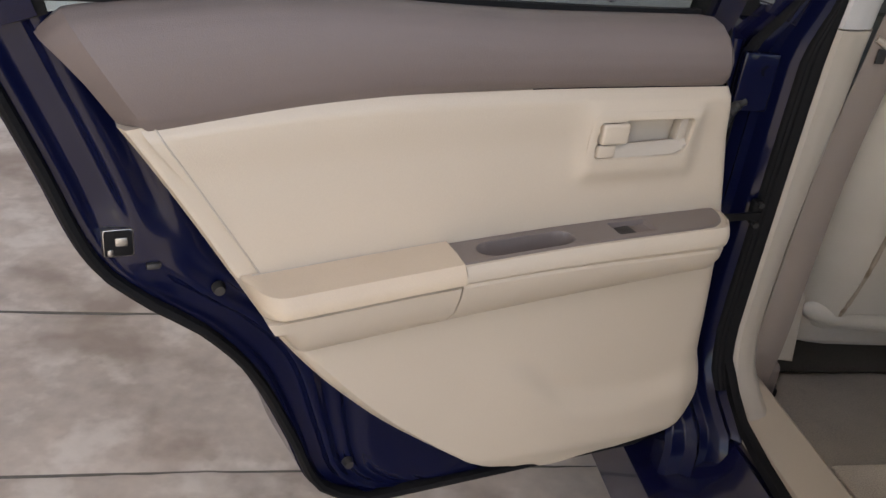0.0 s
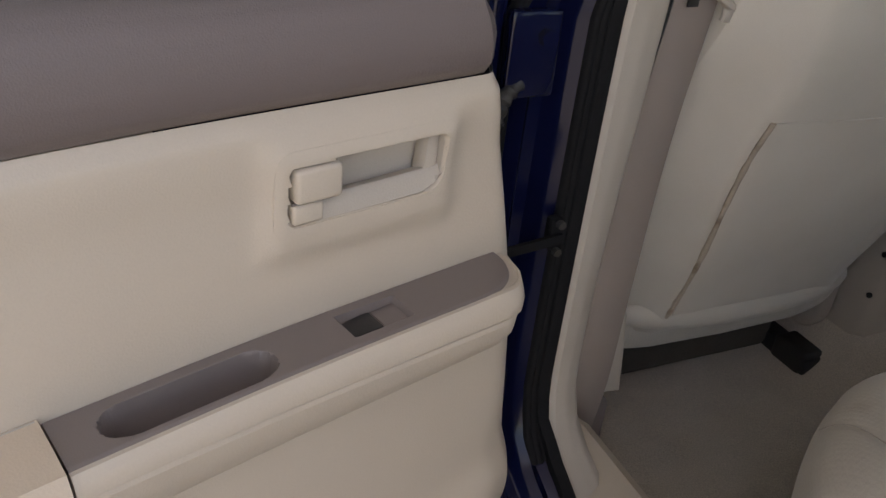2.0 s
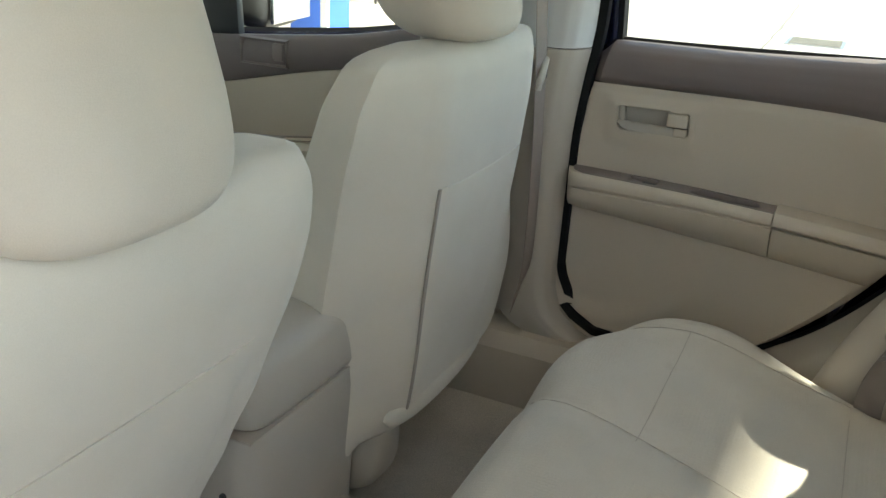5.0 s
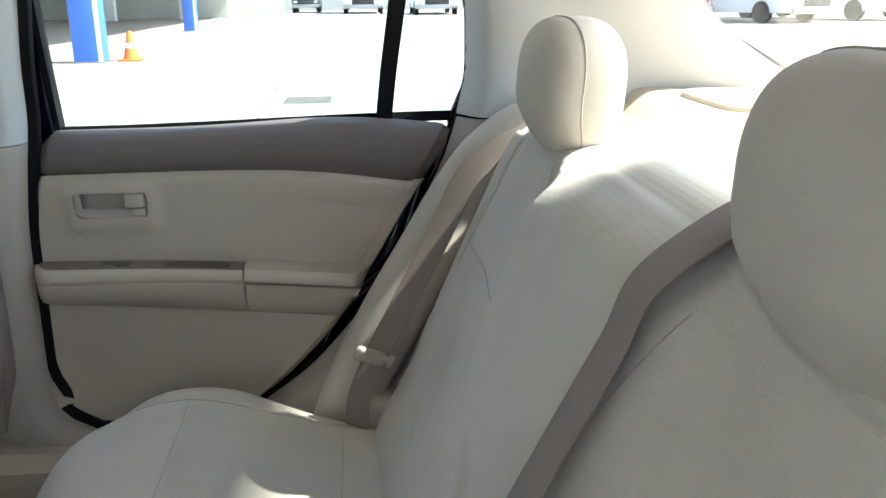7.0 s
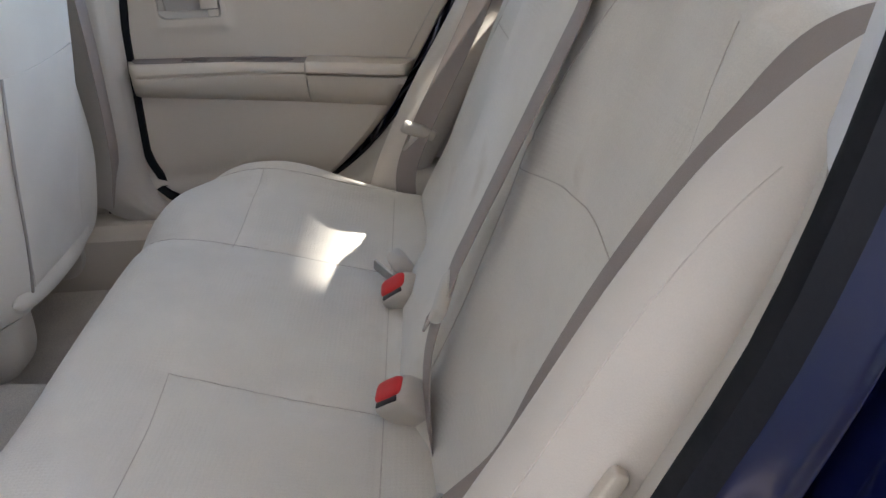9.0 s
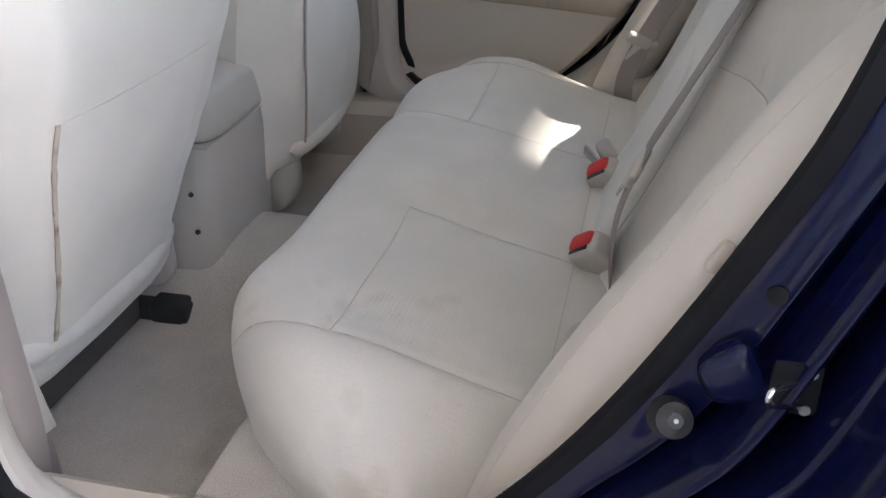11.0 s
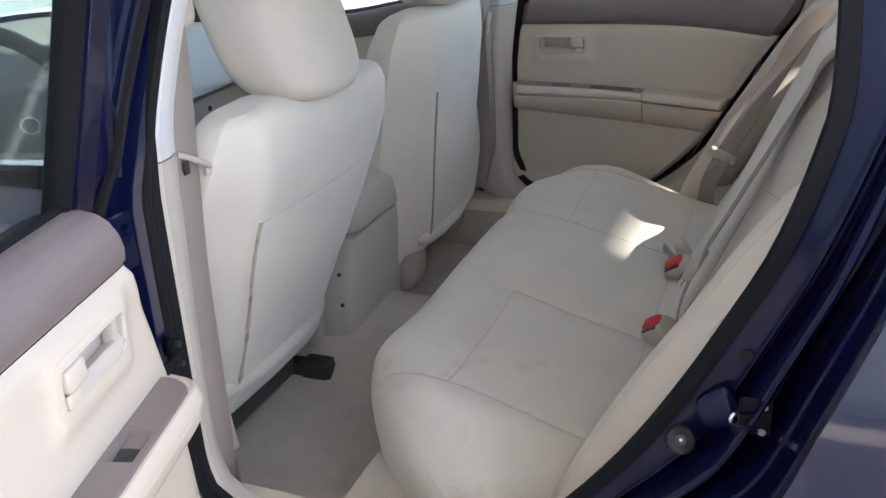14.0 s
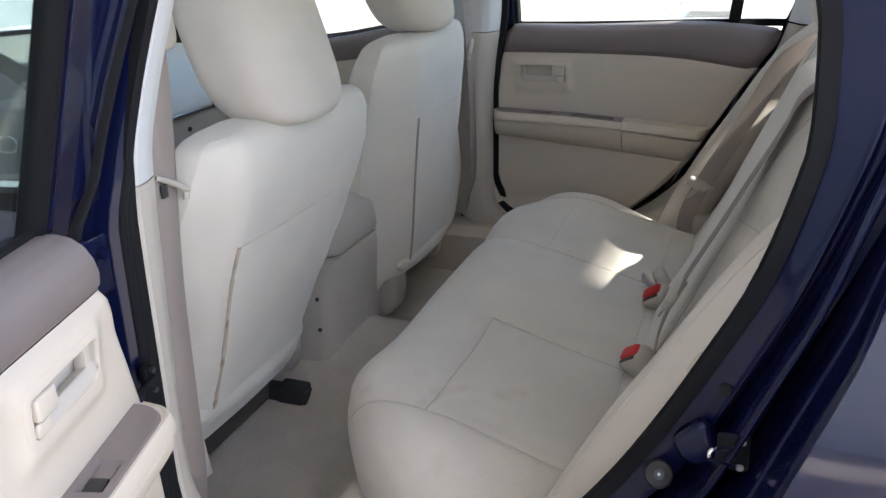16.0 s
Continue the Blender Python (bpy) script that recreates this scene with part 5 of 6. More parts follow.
for qa, qb in QUILT[:9]:
    line = drape(tree, (*qa, 0.8), (*qb, 0.8), (0, 0, -1))
    if len(line) > 4:
        part("stitched_seam", sweep(line, circle(0.0006, 6)), SEAM, bench)
part("base", box(-0.60, 0.60, -0.60, 0.055, 0.26, 0.40, 0.01), CARPET, bench)

back = bench


PBACK = smooth_path([(0, -0.345, 0.44), (0, -0.362, 0.50), (0, -0.405, 0.58), (0, -0.450, 0.68), (0, -0.495, 0.78), (0, -0.535, 0.865), (0, -0.560, 0.92), (0, -0.583, 0.952), (0, -0.62, 0.965), (0, -0.67, 0.955), (0, -0.70, 0.90), (0, -0.70, 0.60)], 8)
BSEAM = [((-0.50, 0.79), (-0.17, 0.775)), ((-0.17, 0.775), (-0.24, 0.955)), ((-0.50, 0.79), (-0.44, 0.955)), ((-0.17, 0.775), (-0.185, 0.50)), ((-0.50, 0.79), (-0.505, 0.48)),
         ((0.485, 0.80), (0.17, 0.775)), ((0.17, 0.775), (0.24, 0.955)), ((0.485, 0.80), (0.44, 0.955)), ((0.17, 0.775), (0.185, 0.50)), ((0.485, 0.80), (0.505, 0.48))]


def backrest(u, v):
    k = v * (len(PBACK) - 1)
    i = min(int(k), len(PBACK) - 2)
    p = PBACK[i].lerp(PBACK[i + 1], k - i)
    t = (PBACK[i + 1] - PBACK[i]).normalized()
    n = Vector((0, t.z, -t.y))
    x = lerp(-0.63, 0.63, u)
    ax = abs(x)
    front = step(v, 0.66, 0.55)
    high = step(p.z, 0.74, 0.90)
    swell = step(x, lerp(0.165, 0.23, high), lerp(0.10, 0.12, high)) * step(x, lerp(-0.25, -0.275, high), lerp(-0.165, -0.195, high))
    d = 0.026 * swell * front * step(p.z, 0.97, 0.90)
    d += 0.004 * step(ax, 0.46, 0.535) * front
    d -= 0.012 * math.exp(-(((ax - 0.335) / 0.11) ** 2)) * front
    if v < 0.62:
        q = min(dist_seg((x, p.z), a, b) for a, b in BSEAM)
        d += 0.004 * step(q, 0, 0.04) - 0.004 * math.exp(-(q / 0.006) ** 2)
    z_drop = 0.055 * step(ax, 0.47, 0.60) ** 1.5 - 0.032 * step(x, 0.20, -0.02) * step(x, -0.34, -0.22) - 0.012 - 0.008 * math.exp(-(((ax - 0.335) / 0.08) ** 4))
    w = 1.0 - 0.03 * step(p.z, 0.8, 0.95)
    q = p + n * (d + 0.002 * noise.noise(Vector((x * 6, p.z * 6, 4.2))))
    return Vector((x * w, q.y - 0.035 * step(ax, 0.48, 0.60), q.z - z_drop * step(p.z, 0.70, 0.95)))


bm, rows = grid(backrest, 170, 96)
for e in (0, -1):
    bm.faces.new([r[e] for r in rows])
back_tree = BVHTree.FromBMesh(bm)
part("backrest", bm, FABRIC, back, "beige fabric seat back cover", sharp=70)
for qa, qb in BSEAM:
    line = drape(back_tree, (qa[0], 0.1, qa[1]), (qb[0], 0.1, qb[1]), (0, -1, 0))
    if len(line) > 4:
        part("stitched_seam", sweep(line, circle(0.0006, 6), up=(0, 1, 0)), SEAM, back)

for sx in (-1, 1):
    hx = sx * 0.335 - 0.012 * (sx > 0)

    def egg(p):
        p.x *= 1 + 0.14 * (p.z / 0.1)
        p.y -= 0.012 * (p.x / 0.13) ** 2 + 0.05 * p.z
        p.y -= 0.40 * max(-p.z - 0.012, 0) * step(p.y, -0.02, 0.03)
        return p
    hr = part("headrest", pillow((hx, -0.604 if sx > 0 else -0.610, 1.029), (0.105, 0.055, 0.089), 0.70, 0.64, 52, 32, warp=egg), HEADREST_SHADED, back, "rounded pale beige headrest with a piped seam", sharp=70)
    line = []
    for k in range(49):
        a = 2 * math.pi * k / 48
        p = egg(Vector((math.copysign(abs(math.cos(a)) ** 0.66, math.cos(a)) * 0.1045, 0.012, math.copysign(abs(math.sin(a)) ** 0.70, math.sin(a)) * 0.0886)))
        line.append(p + Vector((hx, -0.604 if sx > 0 else -0.610, 1.029)))
    part("seam", sweep(line, circle(0.0013, 6), up=(0, 1, 0)), SEAM, hr)
    for dx in (-0.062, 0.062):
        part("guide_bush", spot(pillow((0, 0, 0), (0.016, 0.016, 0.012), 0.5, 0.7, 20, 12), pose(hx + dx, -0.600, 0.958)), PLASTIC, hr)
        part("post", rod((hx + dx, -0.600, 0.95), (hx + dx, -0.606, 1.0), 0.006), PLASTIC, hr)

# side bolsters between seat back and door openings
for sx in (-1, 1):
    bol = thing("side_bolster", (sx * 0.62, -0.45, 0.48), "padded beige fabric side bolster beside the rear seat back", "seat bolster", "side bolsters")
    mid = smooth_path([(sx * 0.612, -0.297, 0.452), (sx * 0.613, -0.332, 0.527), (sx * 0.614, -0.394, 0.641), (sx * 0.615, -0.456, 0.744), (sx * 0.614, -0.509, 0.838), (sx * 0.610, -0.552, 0.902), (sx * 0.602, -0.605, 0.942), (sx * 0.594, -0.66, 0.952)], 8)
    prof = [(math.copysign(abs(math.cos(a)) ** 0.85, math.cos(a)) * 0.051, math.copysign(abs(math.sin(a)) ** 0.85, math.sin(a)) * 0.049) for a in np.linspace(0, 2 * math.pi, 28, endpoint=False)]
    pad_bm = sweep(mid, prof, up=(0, 1, 0.6), scale=lambda s: 0.75 + 0.3 * math.sin(math.pi * min(s + 0.15, 0.9)))
    pad_tree = BVHTree.FromBMesh(pad_bm)
    part("pad", pad_bm, BOLSTER, bol, sharp=70)
    part("base", mirror(box(0.545, 0.655, -0.62, -0.335, 0.27, 0.52, 0.02, 3), sx), BOLSTER, bol)
    seam_line = drape(pad_tree, (sx * 0.637, 0.1, 0.50), (sx * 0.637, 0.1, 0.93), (0, -1, 0), 30)
    part("seam", sweep(seam_line, circle(0.0006, 6), up=(0, 1, 0)), BOLSTER, bol)


# ---------------------------------------------------------------- belts
def belt(name, points, label, width=0.047, up=(0, 1, 0.5), tongue=None, twist=None):
    b = thing(name, points[-1], label, "seat belt", "seat belts")
    part("webbing", sweep(smooth_path(points, 8), ribbon(width), up=up), WEBBING, b)
    if tongue:
        m = tongue
        t = part("tongue", spot(box(-0.034, 0.034, -0.007, 0.007, -0.010, 0.014, 0.006, 3), m), PLASTIC, b, "beige plastic tongue grip")
        part("blade", spot(box(-0.011, 0.011, -0.0015, 0.0015, -0.045, -0.008, 0.001), m), CHROME, t)
    return b


def on_back(x, z, out=0.004):
    """A point just proud of the seat back at height z."""
    p = back_tree.ray_cast(Vector((x, 0.1, z)), Vector((0, -1, 0)))[0]
    return (x, p.y + out * 0.9, z + out * 0.45)


def on_top(x, y, out=0.004):
    """A point just above the top of the seat back."""
    p = back_tree.ray_cast(Vector((x, y, 1.4)), Vector((0, 0, -1)))[0]
    return (x, y, p.z + out)


def taut(points):
    """Pull a run of points straight, so that it bridges the hollows."""
    out = []
    for k, p in enumerate(points):
        y = p[1]
        for a in points[:k]:
            for b in points[k + 1:]:
                y = max(y, a[1] + (b[1] - a[1]) * (a[2] - p[2]) / (a[2] - b[2]))
        out.append((p[0], y, p[2]))
    return out


belt("rear_belt", [(0.500, -0.71, 0.955), (0.506, -0.650, 0.957), (0.510, -0.597, 0.945), (0.513, -0.552, 0.925), (0.514, -0.505, 0.885), (0.514, -0.464, 0.800), (0.514, -0.411, 0.700), (0.512, -0.364, 0.610), (0.508, -0.335, 0.535), (0.506, -0.335, 0.46)],
     "taupe webbing rear belt over the passenger side seat back", width=0.037, up=(-1, 0.25, 0.2), tongue=pose(0.508, -0.362, 0.612, 20, 25, -70))
belt("rear_belt", [(-0.215, -0.72, 0.99), on_top(-0.218, -0.67, 0.006), on_top(-0.218, -0.635, 0.007), on_top(-0.217, -0.60, 0.011), on_back(-0.213, 0.965, 0.013), *taut([on_back(lerp(-0.210, -0.191, k / 6), lerp(0.92, 0.70, k / 6), 0.011) for k in range(7)] + [(-0.194, -0.394, 0.668)]), (-0.212, -0.366, 0.59), (-0.235, -0.362, 0.51), (-0.24, -0.37, 0.46)],
     "taupe webbing center belt hanging on the rear seat back", tongue=pose(-0.204, -0.384, 0.650, 30, -12, -14))
belt("rear_belt", [(-0.568, -0.70, 0.966), (-0.553, -0.64, 0.972), (-0.530, -0.588, 0.958), *taut([on_back(-0.514, 0.905, 0.007), on_back(-0.486, 0.84, 0.007), on_back(-0.464, 0.77, 0.007), on_back(-0.446, 0.69, 0.007), on_back(-0.428, 0.61, 0.006)]), (-0.416, -0.366, 0.55), (-0.402, -0.365, 0.50), (-0.395, -0.375, 0.46)],
     "taupe webbing rear belt over the driver side seat back", width=0.036, tongue=pose(-0.409, -0.352, 0.545, 25, 10, -35))
for sx in (-1, 1):
    b = belt("front_belt", [(sx * 0.570, 0.226, 1.12), (sx * 0.580, 0.221, 1.02), (sx * 0.597, 0.219, 0.90), (sx * 0.614, 0.219, 0.75), (sx * 0.619, 0.221, 0.575), (sx * 0.618, 0.226, 0.46), (sx * 0.618, 0.24, 0.36)][: 7 if sx < 0 else 5] + ([(0.640, 0.240, 0.50), (0.665, 0.255, 0.46)] if sx > 0 else []),
             "taupe webbing front belt running down the pillar trim", up=(0, 1, 0), width=0.047)
    part("upper_loop", spot(pillow((0, 0, 0), (0.012, 0.040, 0.026), 0.5, 0.6, 24, 14), pose(sx * 0.562, 0.232, 1.085, 0, 0, 90)), PLASTIC, b, "beige plastic upper loop")
    part("loop_cover", spot(pillow((0, 0, 0), (0.014, 0.024, 0.030), 0.5, 0.6, 24, 14), pose(sx * 0.568, 0.240, 1.135, 0, 0, 90)), PLASTIC, b)
    gp = smooth_path([(sx * 0.616, 0.219, 0.913), (sx * 0.606, 0.216, 0.908), (sx * 0.588, 0.212, 0.898), (sx * 0.574, 0.209, 0.889), (sx * 0.569, 0.209, 0.884), (sx * 0.569, 0.211, 0.872)], 5)
    part("tongue_grip", sweep(gp, circle(0.0045, 10, 0.0062)), PLASTIC, b, "beige plastic tongue stop")
    part("tongue_blade", box(sx * 0.606 - 0.006, sx * 0.606 + 0.006, 0.2125, 0.215, 0.884, 0.902, 0.001), BLACK, b)


def buckle(x, y, z, label, turn=0):
    b = thing("belt_buckle", (x, y, z - 0.05), label, "belt buckle", "rear belt buckles")
    m = pose(x, y, z, 0, 0, turn) @ pose(0, 0, 0, -50, 0, 0) @ pose(0, 0, 0, 0, 0, 50)
    part("housing", spot(pillow((0, 0, -0.020), (0.029, 0.021, 0.042), 0.35, 0.45, 32, 20), m), PLASTIC, b, "beige plastic housing")
    part("button", spot(pillow((0, -0.0035, 0.017), (0.0225, 0.0125, 0.009), 0.5, 0.45, 28, 14), m), RED, b, "red release button")
    part("slot", spot(box(-0.018, 0.018, 0.008, 0.0145, 0.012, 0.0225, 0.001), m), BLACK, b)
    return b


buckle(0.065, -0.334, 0.520, "beige buckle with a red button on the rear bench", 25)
buckle(-0.196, -0.336, 0.524, "beige buckle with a red button on the rear bench", 15)
sl = thing("belt_stalk", (0.115, -0.345, 0.49), "beige belt stalk with a metal latch plate", "belt buckle")
part("housing", spot(pillow((0, 0, 0), (0.024, 0.014, 0.036), 0.45, 0.45, 24, 16), pose(0.128, -0.338, 0.520, -30, 0, 15)), PLASTIC, sl)
part("plate", spot(box(-0.014, 0.014, -0.002, 0.002, 0.0, 0.05, 0.001), pose(0.098, -0.330, 0.515, -40, 50, 10)), STEEL, sl)

# ---------------------------------------------------------------- parcel shelf
shelf = thing("parcel_shelf", (0, -0.95, 0.95), "cream parcel shelf under the rear window in full sun", "parcel shelf")
part("panel", slab(lambda u, v: Vector((lerp(-0.64, 0.64, u), lerp(-0.655, -1.04, v), 0.956 + 0.046 * step(v, 0.17, 0.36))), lambda u, v: Vector((lerp(-0.64, 0.64, u), lerp(-0.655, -1.04, v), 0.93)), 30, 24), VINYL, shelf)
for sx in (-1, 1):
    part("speaker_grille", spot(pillow((0, 0, 0), (0.11, 0.085, 0.012), 0.3, 0.35, 36, 12), pose(sx * 0.40, -0.89, 1.000)), VINYL, shelf)
part("brake_lamp_cover", pillow((0, -0.985, 1.012), (0.12, 0.045, 0.030), 0.4, 0.4), VINYL, shelf)
for x in (-0.215, 0.47, -0.56):
    part("belt_slot", box(x - 0.04, x + 0.04, -0.72, -0.685, 0.970, 0.984, 0.005), PLASTIC, shelf)

# ---------------------------------------------------------------- ground and lot
def ground(u, v):
    def far(s):
        s = 2 * s - 1
        return math.copysign(abs(s) ** 3, s) * 400 + s * 14
    return Vector((far(u), far(v), 0))


single("ground", grid(ground, 60, 60)[0], CONCRETE, "stained grey concrete yard", "ground", kind="structure")
for y in (0.50, 1.03, 3.2, -2.6, 6.0):
    bm = bmesh.new()
    pts = [Vector((x, y + 0.006 * noise.noise(Vector((x * 2.2, y, 0))), 0.0015)) for x in np.linspace(-9, 9, 120)]
    sweep(pts, [(-0.006, -0.002), (0.006, -0.002), (0.004, 0.0005), (-0.004, 0.0005)], bm=bm, scale=lambda s: 0.8 + 0.5 * noise.noise(Vector((s * 60, 0, 3))))
    single("ground_joint", bm, JOINT, "dirty joint in the concrete yard", "joint", kind="structure")
# slabs laid over the ground to brighten its shaded part by colour
for ya, yb in ((-0.62, 0.4985), (0.5015, 1.026), (1.036, 3.194)):
    def slab_top(u, v):
        y = lerp(ya, yb, v)
        x = lerp(-4.2, -0.66, u)
        worn = 0.007 * (noise.noise(Vector((x * 3.1, 1.0, 2.0))) + 0.5 * noise.noise(Vector((x * 17, ya, 2.0)))) * (1 - v) + 0.007 * (noise.noise(Vector((x * 3.1, 1.0, 2.0))) + 0.5 * noise.noise(Vector((x * 17, yb, 2.0)))) * v
        edge = step(min(v, 1 - v) * (yb - ya), 0.0, 0.02)
        return Vector((x, y + worn, 0.001 + 0.005 * edge + 0.0012 * noise.noise(Vector((x * 5, y * 5, 0)))))
    single("bay_slab", grid(slab_top, 220, 60)[0], BRIGHT_CONCRETE, "worn concrete slab, its colour brightened to lift the shaded ground", "slab", kind="structure")
bm = bmesh.new()
for pts in ([(8.9, 2.97), (11, 3.15), (13, 3.2), (15.5, 3.4), (17.5, 3.5), (24, 4.2)], [(7.0, 0.62), (8.07, 0.68), (11, 0.75), (16, 0.92), (26, 1.3)], [(-1.0, 0.5), (-1.02, -0.4), (-1.0, -2.6)], [(5, 2.7), (8.9, 2.97)]):
    path = [p + Vector((0, 0.05 * noise.noise(p * 1.3), 0)) for p in smooth_path([(x, y, 0.002) for x, y in pts], 14)]
    sweep(path, [(-0.022, -0.002), (0.022, -0.002), (0.01, 0.001), (-0.01, 0.001)], bm=bm, scale=lambda s: 0.5 + abs(noise.noise(Vector((s * 40, 1, 0)))))
single("ground_crack", bm, JOINT, "irregular dark cracks in the concrete yard", "crack", kind="stuff")
gr = thing("drain_grate", (9.3, 0.27, 0.0), "rectangular steel drain grate set in the concrete", "drain")
part("rim", box(8.95, 9.65, -0.02, 0.56, -0.01, 0.006, 0.0), STEEL, gr)
for k in range(8):
    part("slat", box(9.0 + k * 0.08, 9.04 + k * 0.08, 0.02, 0.52, 0.004, 0.012, 0.0), JOINT, gr)


def column(x, y, w, mat, label, top=5.2, foot=0.0):
    c = thing("column", (x, y, 0), label, "column", "shed columns")
    part("shaft", box(x - w / 2, x + w / 2, y - w / 2, y + w / 2, 0.0, top, 0.015), mat, c)
    part("plate", box(x - w / 2 - 0.06, x + w / 2 + 0.06, y - w / 2 - 0.06, y + w / 2 + 0.06, 0.0, 0.03, 0.004), STEEL, c)
    part("edge_strip", box(x - w / 2 - 0.004, x - w / 2 + 0.03, y - w / 2 - 0.012, y - w / 2 + 0.06, 0.03, top, 0.003), WHITE, c, "white painted edge")
    return c


column(5.9, 4.15, 0.38, COLUMN_BLUE, "blue painted square steel column with a white edge")
column(16.1, 4.60, 0.50, COLUMN_BLUE, "blue painted square steel column with a white edge")
column(30.6, 5.45, 0.42, COLUMN_BLUE, "blue painted square steel column with a white edge")
for x, y in ((45.0, 12.0), (42.5, 5.6), (44.2, 3.9), (46, 8.5), (45.5, 16.0), (47, 20.0)):
    column(x, y, 0.55, WHITE, "white painted concrete column at the far shed", 4.6)
shed = thing("shed", (30, 14, 0), "open shed with a pale roof on blue columns", "building")
part("roof", box(4.5, 50, 3.9, 26, 5.2, 5.5, 0.03), ROOFING, shed)
part("back_wall", box(4.5, 50, 25.6, 26, 0, 5.2, 0.02), WALL, shed)
part("end_wall", box(49.6, 50, 3.9, 25.6, 0, 5.2, 0.02), WALL, shed)
far = thing("perimeter_wall", (70, -10, 0), "pale yard wall at the far side of the lot", "wall")
part("wall", box(69.5, 70, -60, 40, 0, 3.4, 0.02), WALL, far)
part("coping", box(69.4, 70.1, -60, 40, 3.4, 3.55, 0.02), WHITE, far)
for k in range(12):
    part("pier", box(69.3, 69.5, -56 + 8 * k, -55.5 + 8 * k, 0, 3.4, 0.02), WHITE, far)
cone = thing("traffic_cone", (16.35, 3.95, 0), "small orange traffic cone at the foot of a column", "cone")
part("foot", box(16.13, 16.57, 3.73, 4.17, 0, 0.04, 0.01), ORANGE, cone)
part("body", loft([[Vector((16.35 + r * math.cos(a), 3.95 + r * math.sin(a), z)) for a in np.linspace(0, 2 * math.pi, 20, endpoint=False)] for r, z in ((0.15, 0.04), (0.13, 0.10), (0.08, 0.34), (0.035, 0.55))]), ORANGE, cone)
part("band", loft([[Vector((16.35 + r * math.cos(a), 3.95 + r * math.sin(a), z)) for a in np.linspace(0, 2 * math.pi, 20, endpoint=False)] for r, z in ((0.108, 0.24), (0.087, 0.33))], caps=False), WHITE, cone)
tb = thing("folding_table", (8.2, 5.6, 0), "white folding table with black legs under the shed", "table")
part("tabletop", box(7.4, 9.0, 5.2, 6.0, 0.72, 0.76, 0.01), WHITE, tb)
for x in (7.55, 8.85):
    for y in (5.3, 5.9):
        part("leg", rod((x, y, 0), (x, y, 0.72), 0.018), BLACK, tb)


def vehicle(name, x, y, turn, size, mat, label, kind):
    """A parked van, truck or car far off: body, cab, windows, bumper, lamps and wheels. It faces its -x."""
    l, w, h = size
    v = thing(name, (x, y, 0), label, kind, "parked vehicles")
    o = Vector((x, y, 0))
    cab = [(-l / 2, 0.35), (-l / 2, 0.35 + h * 0.30), (-l / 2 + 0.12 * l * (kind == "car"), 0.35 + h * 0.36), (-l / 2 + 0.22 * l, h), (l / 2 - 0.1, h), (l / 2, h * 0.8), (l / 2, 0.35)]
    b = part("body", prism([(x + a, z) for a, z in cab], "y", y - w / 2, y + w / 2, 0.06, 2), mat, v)
    part("windscreen", prism([(x - l / 2 + 0.13 * l * 1.0, 0.35 + h * 0.46), (x - l / 2 + 0.215 * l, h * 0.93), (x - l / 2 + 0.185 * l, h * 0.93), (x - l / 2 + 0.09 * l, 0.35 + h * 0.46)], "y", y - w * 0.43, y + w * 0.43), WINDOW_DARK, v)
    part("grille", box(x - l / 2 - 0.03, x - l / 2 + 0.02, y - w * 0.28, y + w * 0.28, 0.52, 0.35 + h * 0.26, 0.01), BLACK, v)
    part("bumper", box(x - l / 2 - 0.12, x - l / 2 + 0.10, y - w * 0.5, y + w * 0.5, 0.32, 0.56, 0.04), STEEL, v)
    for s in (-1, 1):
        part("headlight", box(x - l / 2 - 0.04, x - l / 2 + 0.02, y + s * w * 0.38 - 0.12, y + s * w * 0.38 + 0.12, 0.62, 0.80, 0.02), CHROME, v)
        part("side_window", box(x - l / 2 + 0.22 * l, x - l / 2 + 0.42 * l, y + s * (w / 2) - 0.01, y + s * (w / 2) + 0.01, h * 0.62, h * 0.90, 0.004), WINDOW_DARK, v)
        for wx in (-l * 0.33, l * 0.30):
            part("wheel", rod((x + wx, y + s * (w / 2 - 0.22), 0.38), (x + wx, y + s * (w / 2 + 0.02), 0.38), 0.38, 24), TYRE, v)
    v.rotation_euler.z = radians(turn)
    return v


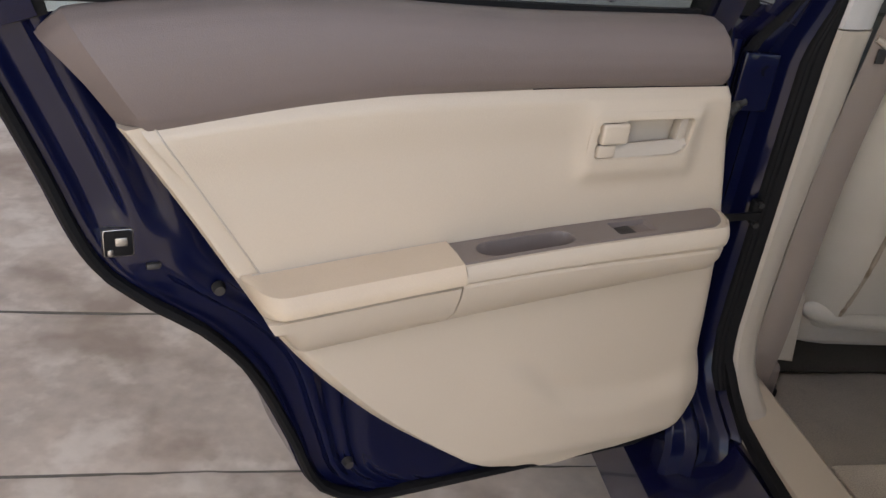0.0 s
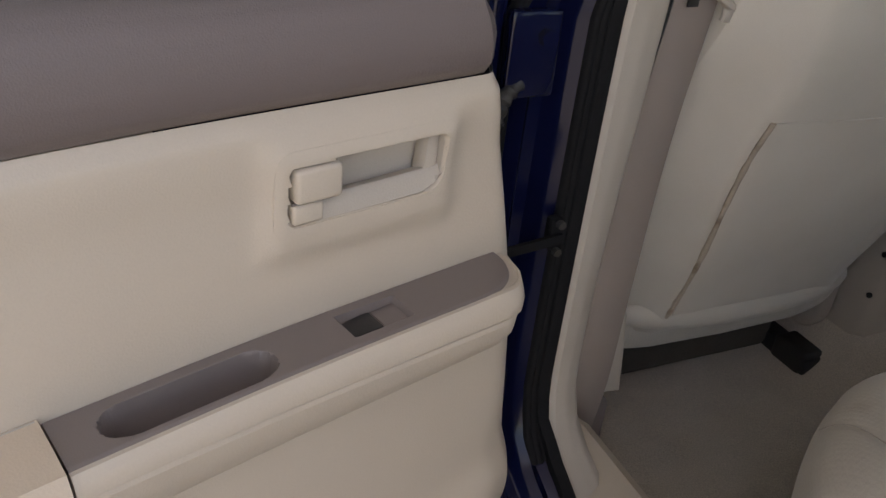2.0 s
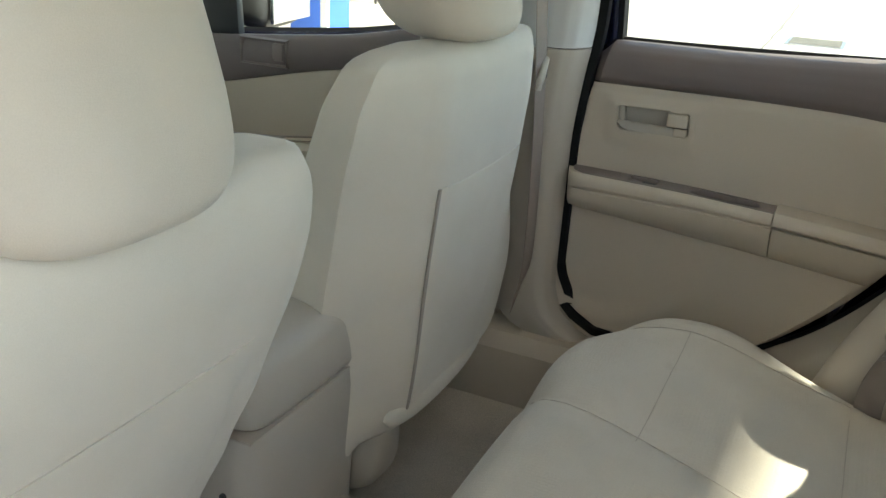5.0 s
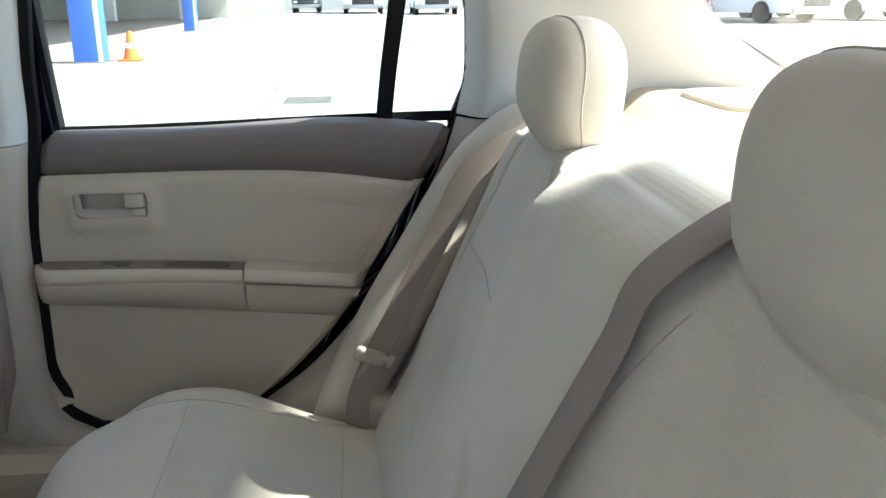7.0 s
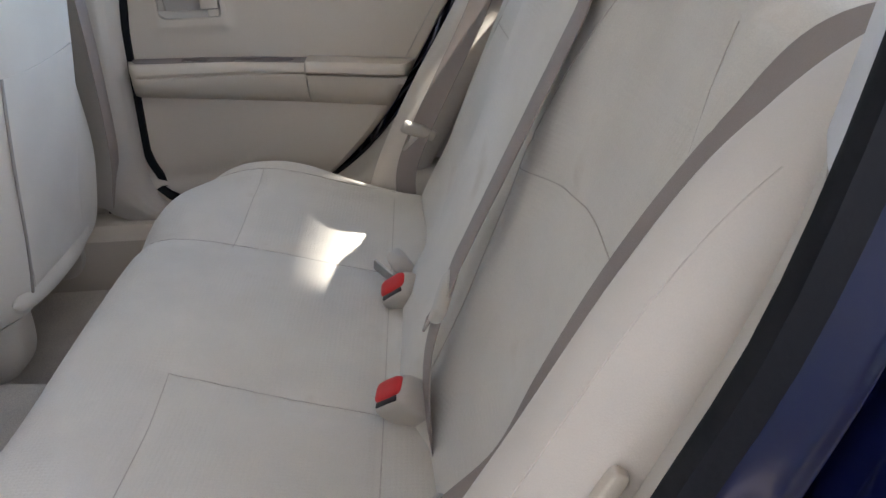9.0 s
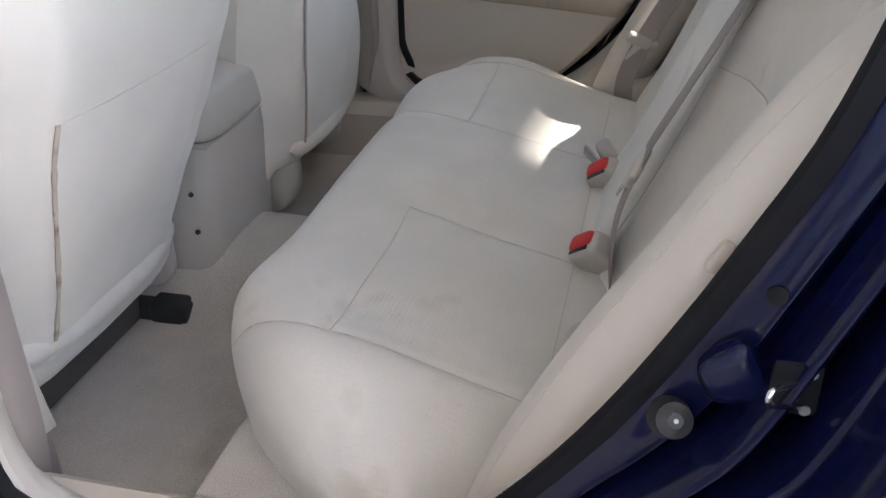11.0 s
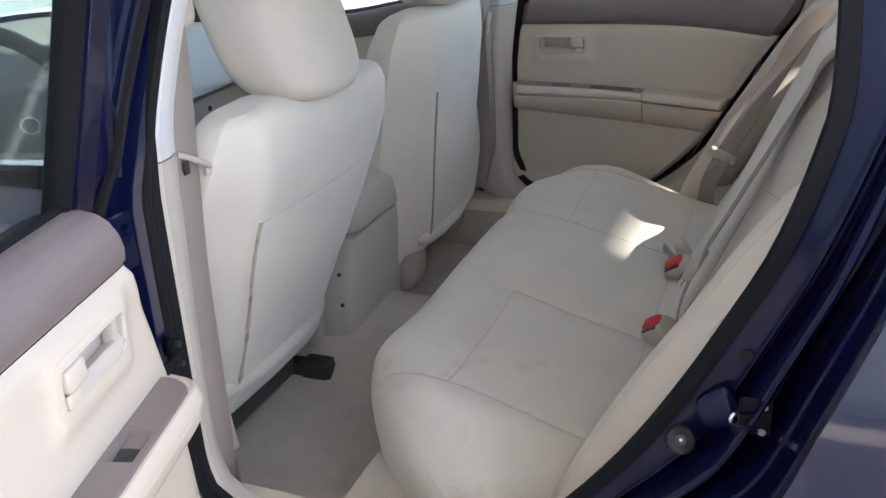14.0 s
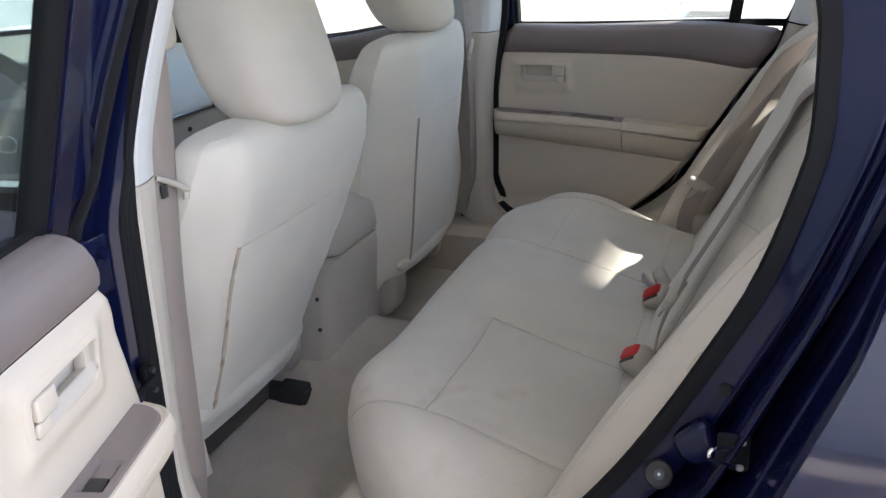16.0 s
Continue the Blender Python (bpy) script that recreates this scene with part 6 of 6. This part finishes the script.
vehicle("parked_car", 62.0, 3.3, 0, (4.4, 1.8, 1.6), WINDOW_DARK, "dark parked car by the far wall", "car")
vehicle("delivery_truck", 58.0, -0.5, 0, (7.0, 2.4, 2.9), WHITE, "white delivery truck parked across the lot", "truck")
vehicle("delivery_truck", 53.0, -4.6, 0, (7.0, 2.4, 2.8), WHITE, "white delivery truck parked across the lot", "truck")
vehicle("parked_car", 50.0, -7.5, 0, (4.5, 1.8, 1.6), WHITE, "white parked car across the lot", "car")
vehicle("red_truck", 36.0, -11.0, 20, (9.0, 2.5, 3.0), TRUCK_RED, "red truck parked across the sunlit lot", "truck")
vehicle("delivery_truck", 33.0, -14.5, 25, (8.0, 2.5, 3.2), WHITE, "white truck with a steel bumper parked in the sun", "truck")
vehicle("delivery_truck", 34.0, -18.5, 25, (8.0, 2.5, 3.2), WHITE, "white truck with a steel bumper parked in the sun", "truck")

# white banner ahead of the car, its print unreadable
ban = thing("banner", (-1.0, 3.55, 0), "white vinyl banner on a frame with blurred black print", "banner")
part("sheet", box(-4.3, 4.45, 3.55, 3.57, 0.05, 2.35, 0.004), WHITE, ban)
part("top_tube", rod((-4.3, 3.57, 2.36), (4.45, 3.57, 2.36), 0.02), STEEL, ban)
for x in (-4.2, -1.9, 1.6, 4.4):
    part("post", rod((x, 3.60, 0), (x, 3.60, 2.36), 0.025), STEEL, ban)
random.seed(5)
for x0, x1, z0, z1 in ((-2.7, -1.95, 0.16, 0.50), (1.5, 2.7, 0.36, 0.62), (0.3, 1.3, 1.10, 1.45)):
    x = x0
    while x < x1:
        w = random.uniform(0.05, 0.12)
        part("print_bar", box(x, x + w, 3.544, 3.55, z0 + random.uniform(0, 0.05), z1 - random.uniform(0, 0.12), 0), INK, ban)
        x += w + random.uniform(0.03, 0.06)
for k in range(14):
    part("small_print_bar", box(-1.72 + k * 0.03, -1.70 + k * 0.03, 3.546, 3.55, 0.205, 0.225, 0), INK, ban)

# unseen shelter added over the driver side; it shades near ground and trims sun
sh = thing("shelter", (-2.3, 0, 0), "unseen sheet-metal shelter roof on white posts, added to shape the sunlight", "shelter")
part("roof", box(-4.3, -0.885, -4.775, 14.0, 7.0, 7.15, 0.02), ROOFING, sh)
part("roof_bay", box(-0.881, 3.8, -1.4, 14.0, 7.0, 7.15, 0.02), ROOFING, sh)
part("roof_end", box(-4.3, -1.33, -5.85, -4.779, 7.0, 7.15, 0.02), ROOFING, sh)
# added wall out of view: blocks low sky and bounces light back in
part("side_wall", box(-4.55, -4.35, -3.4, 14, 0, 7.0, 0.02), WHITE, sh, "unseen plain white wall, added to set the light from the driver side")
for y in (-5.7, 13.8):
    part("post", box(-4.3, -4.1, y - 0.1, y + 0.1, 0, 7.0, 0.01), WHITE, sh)
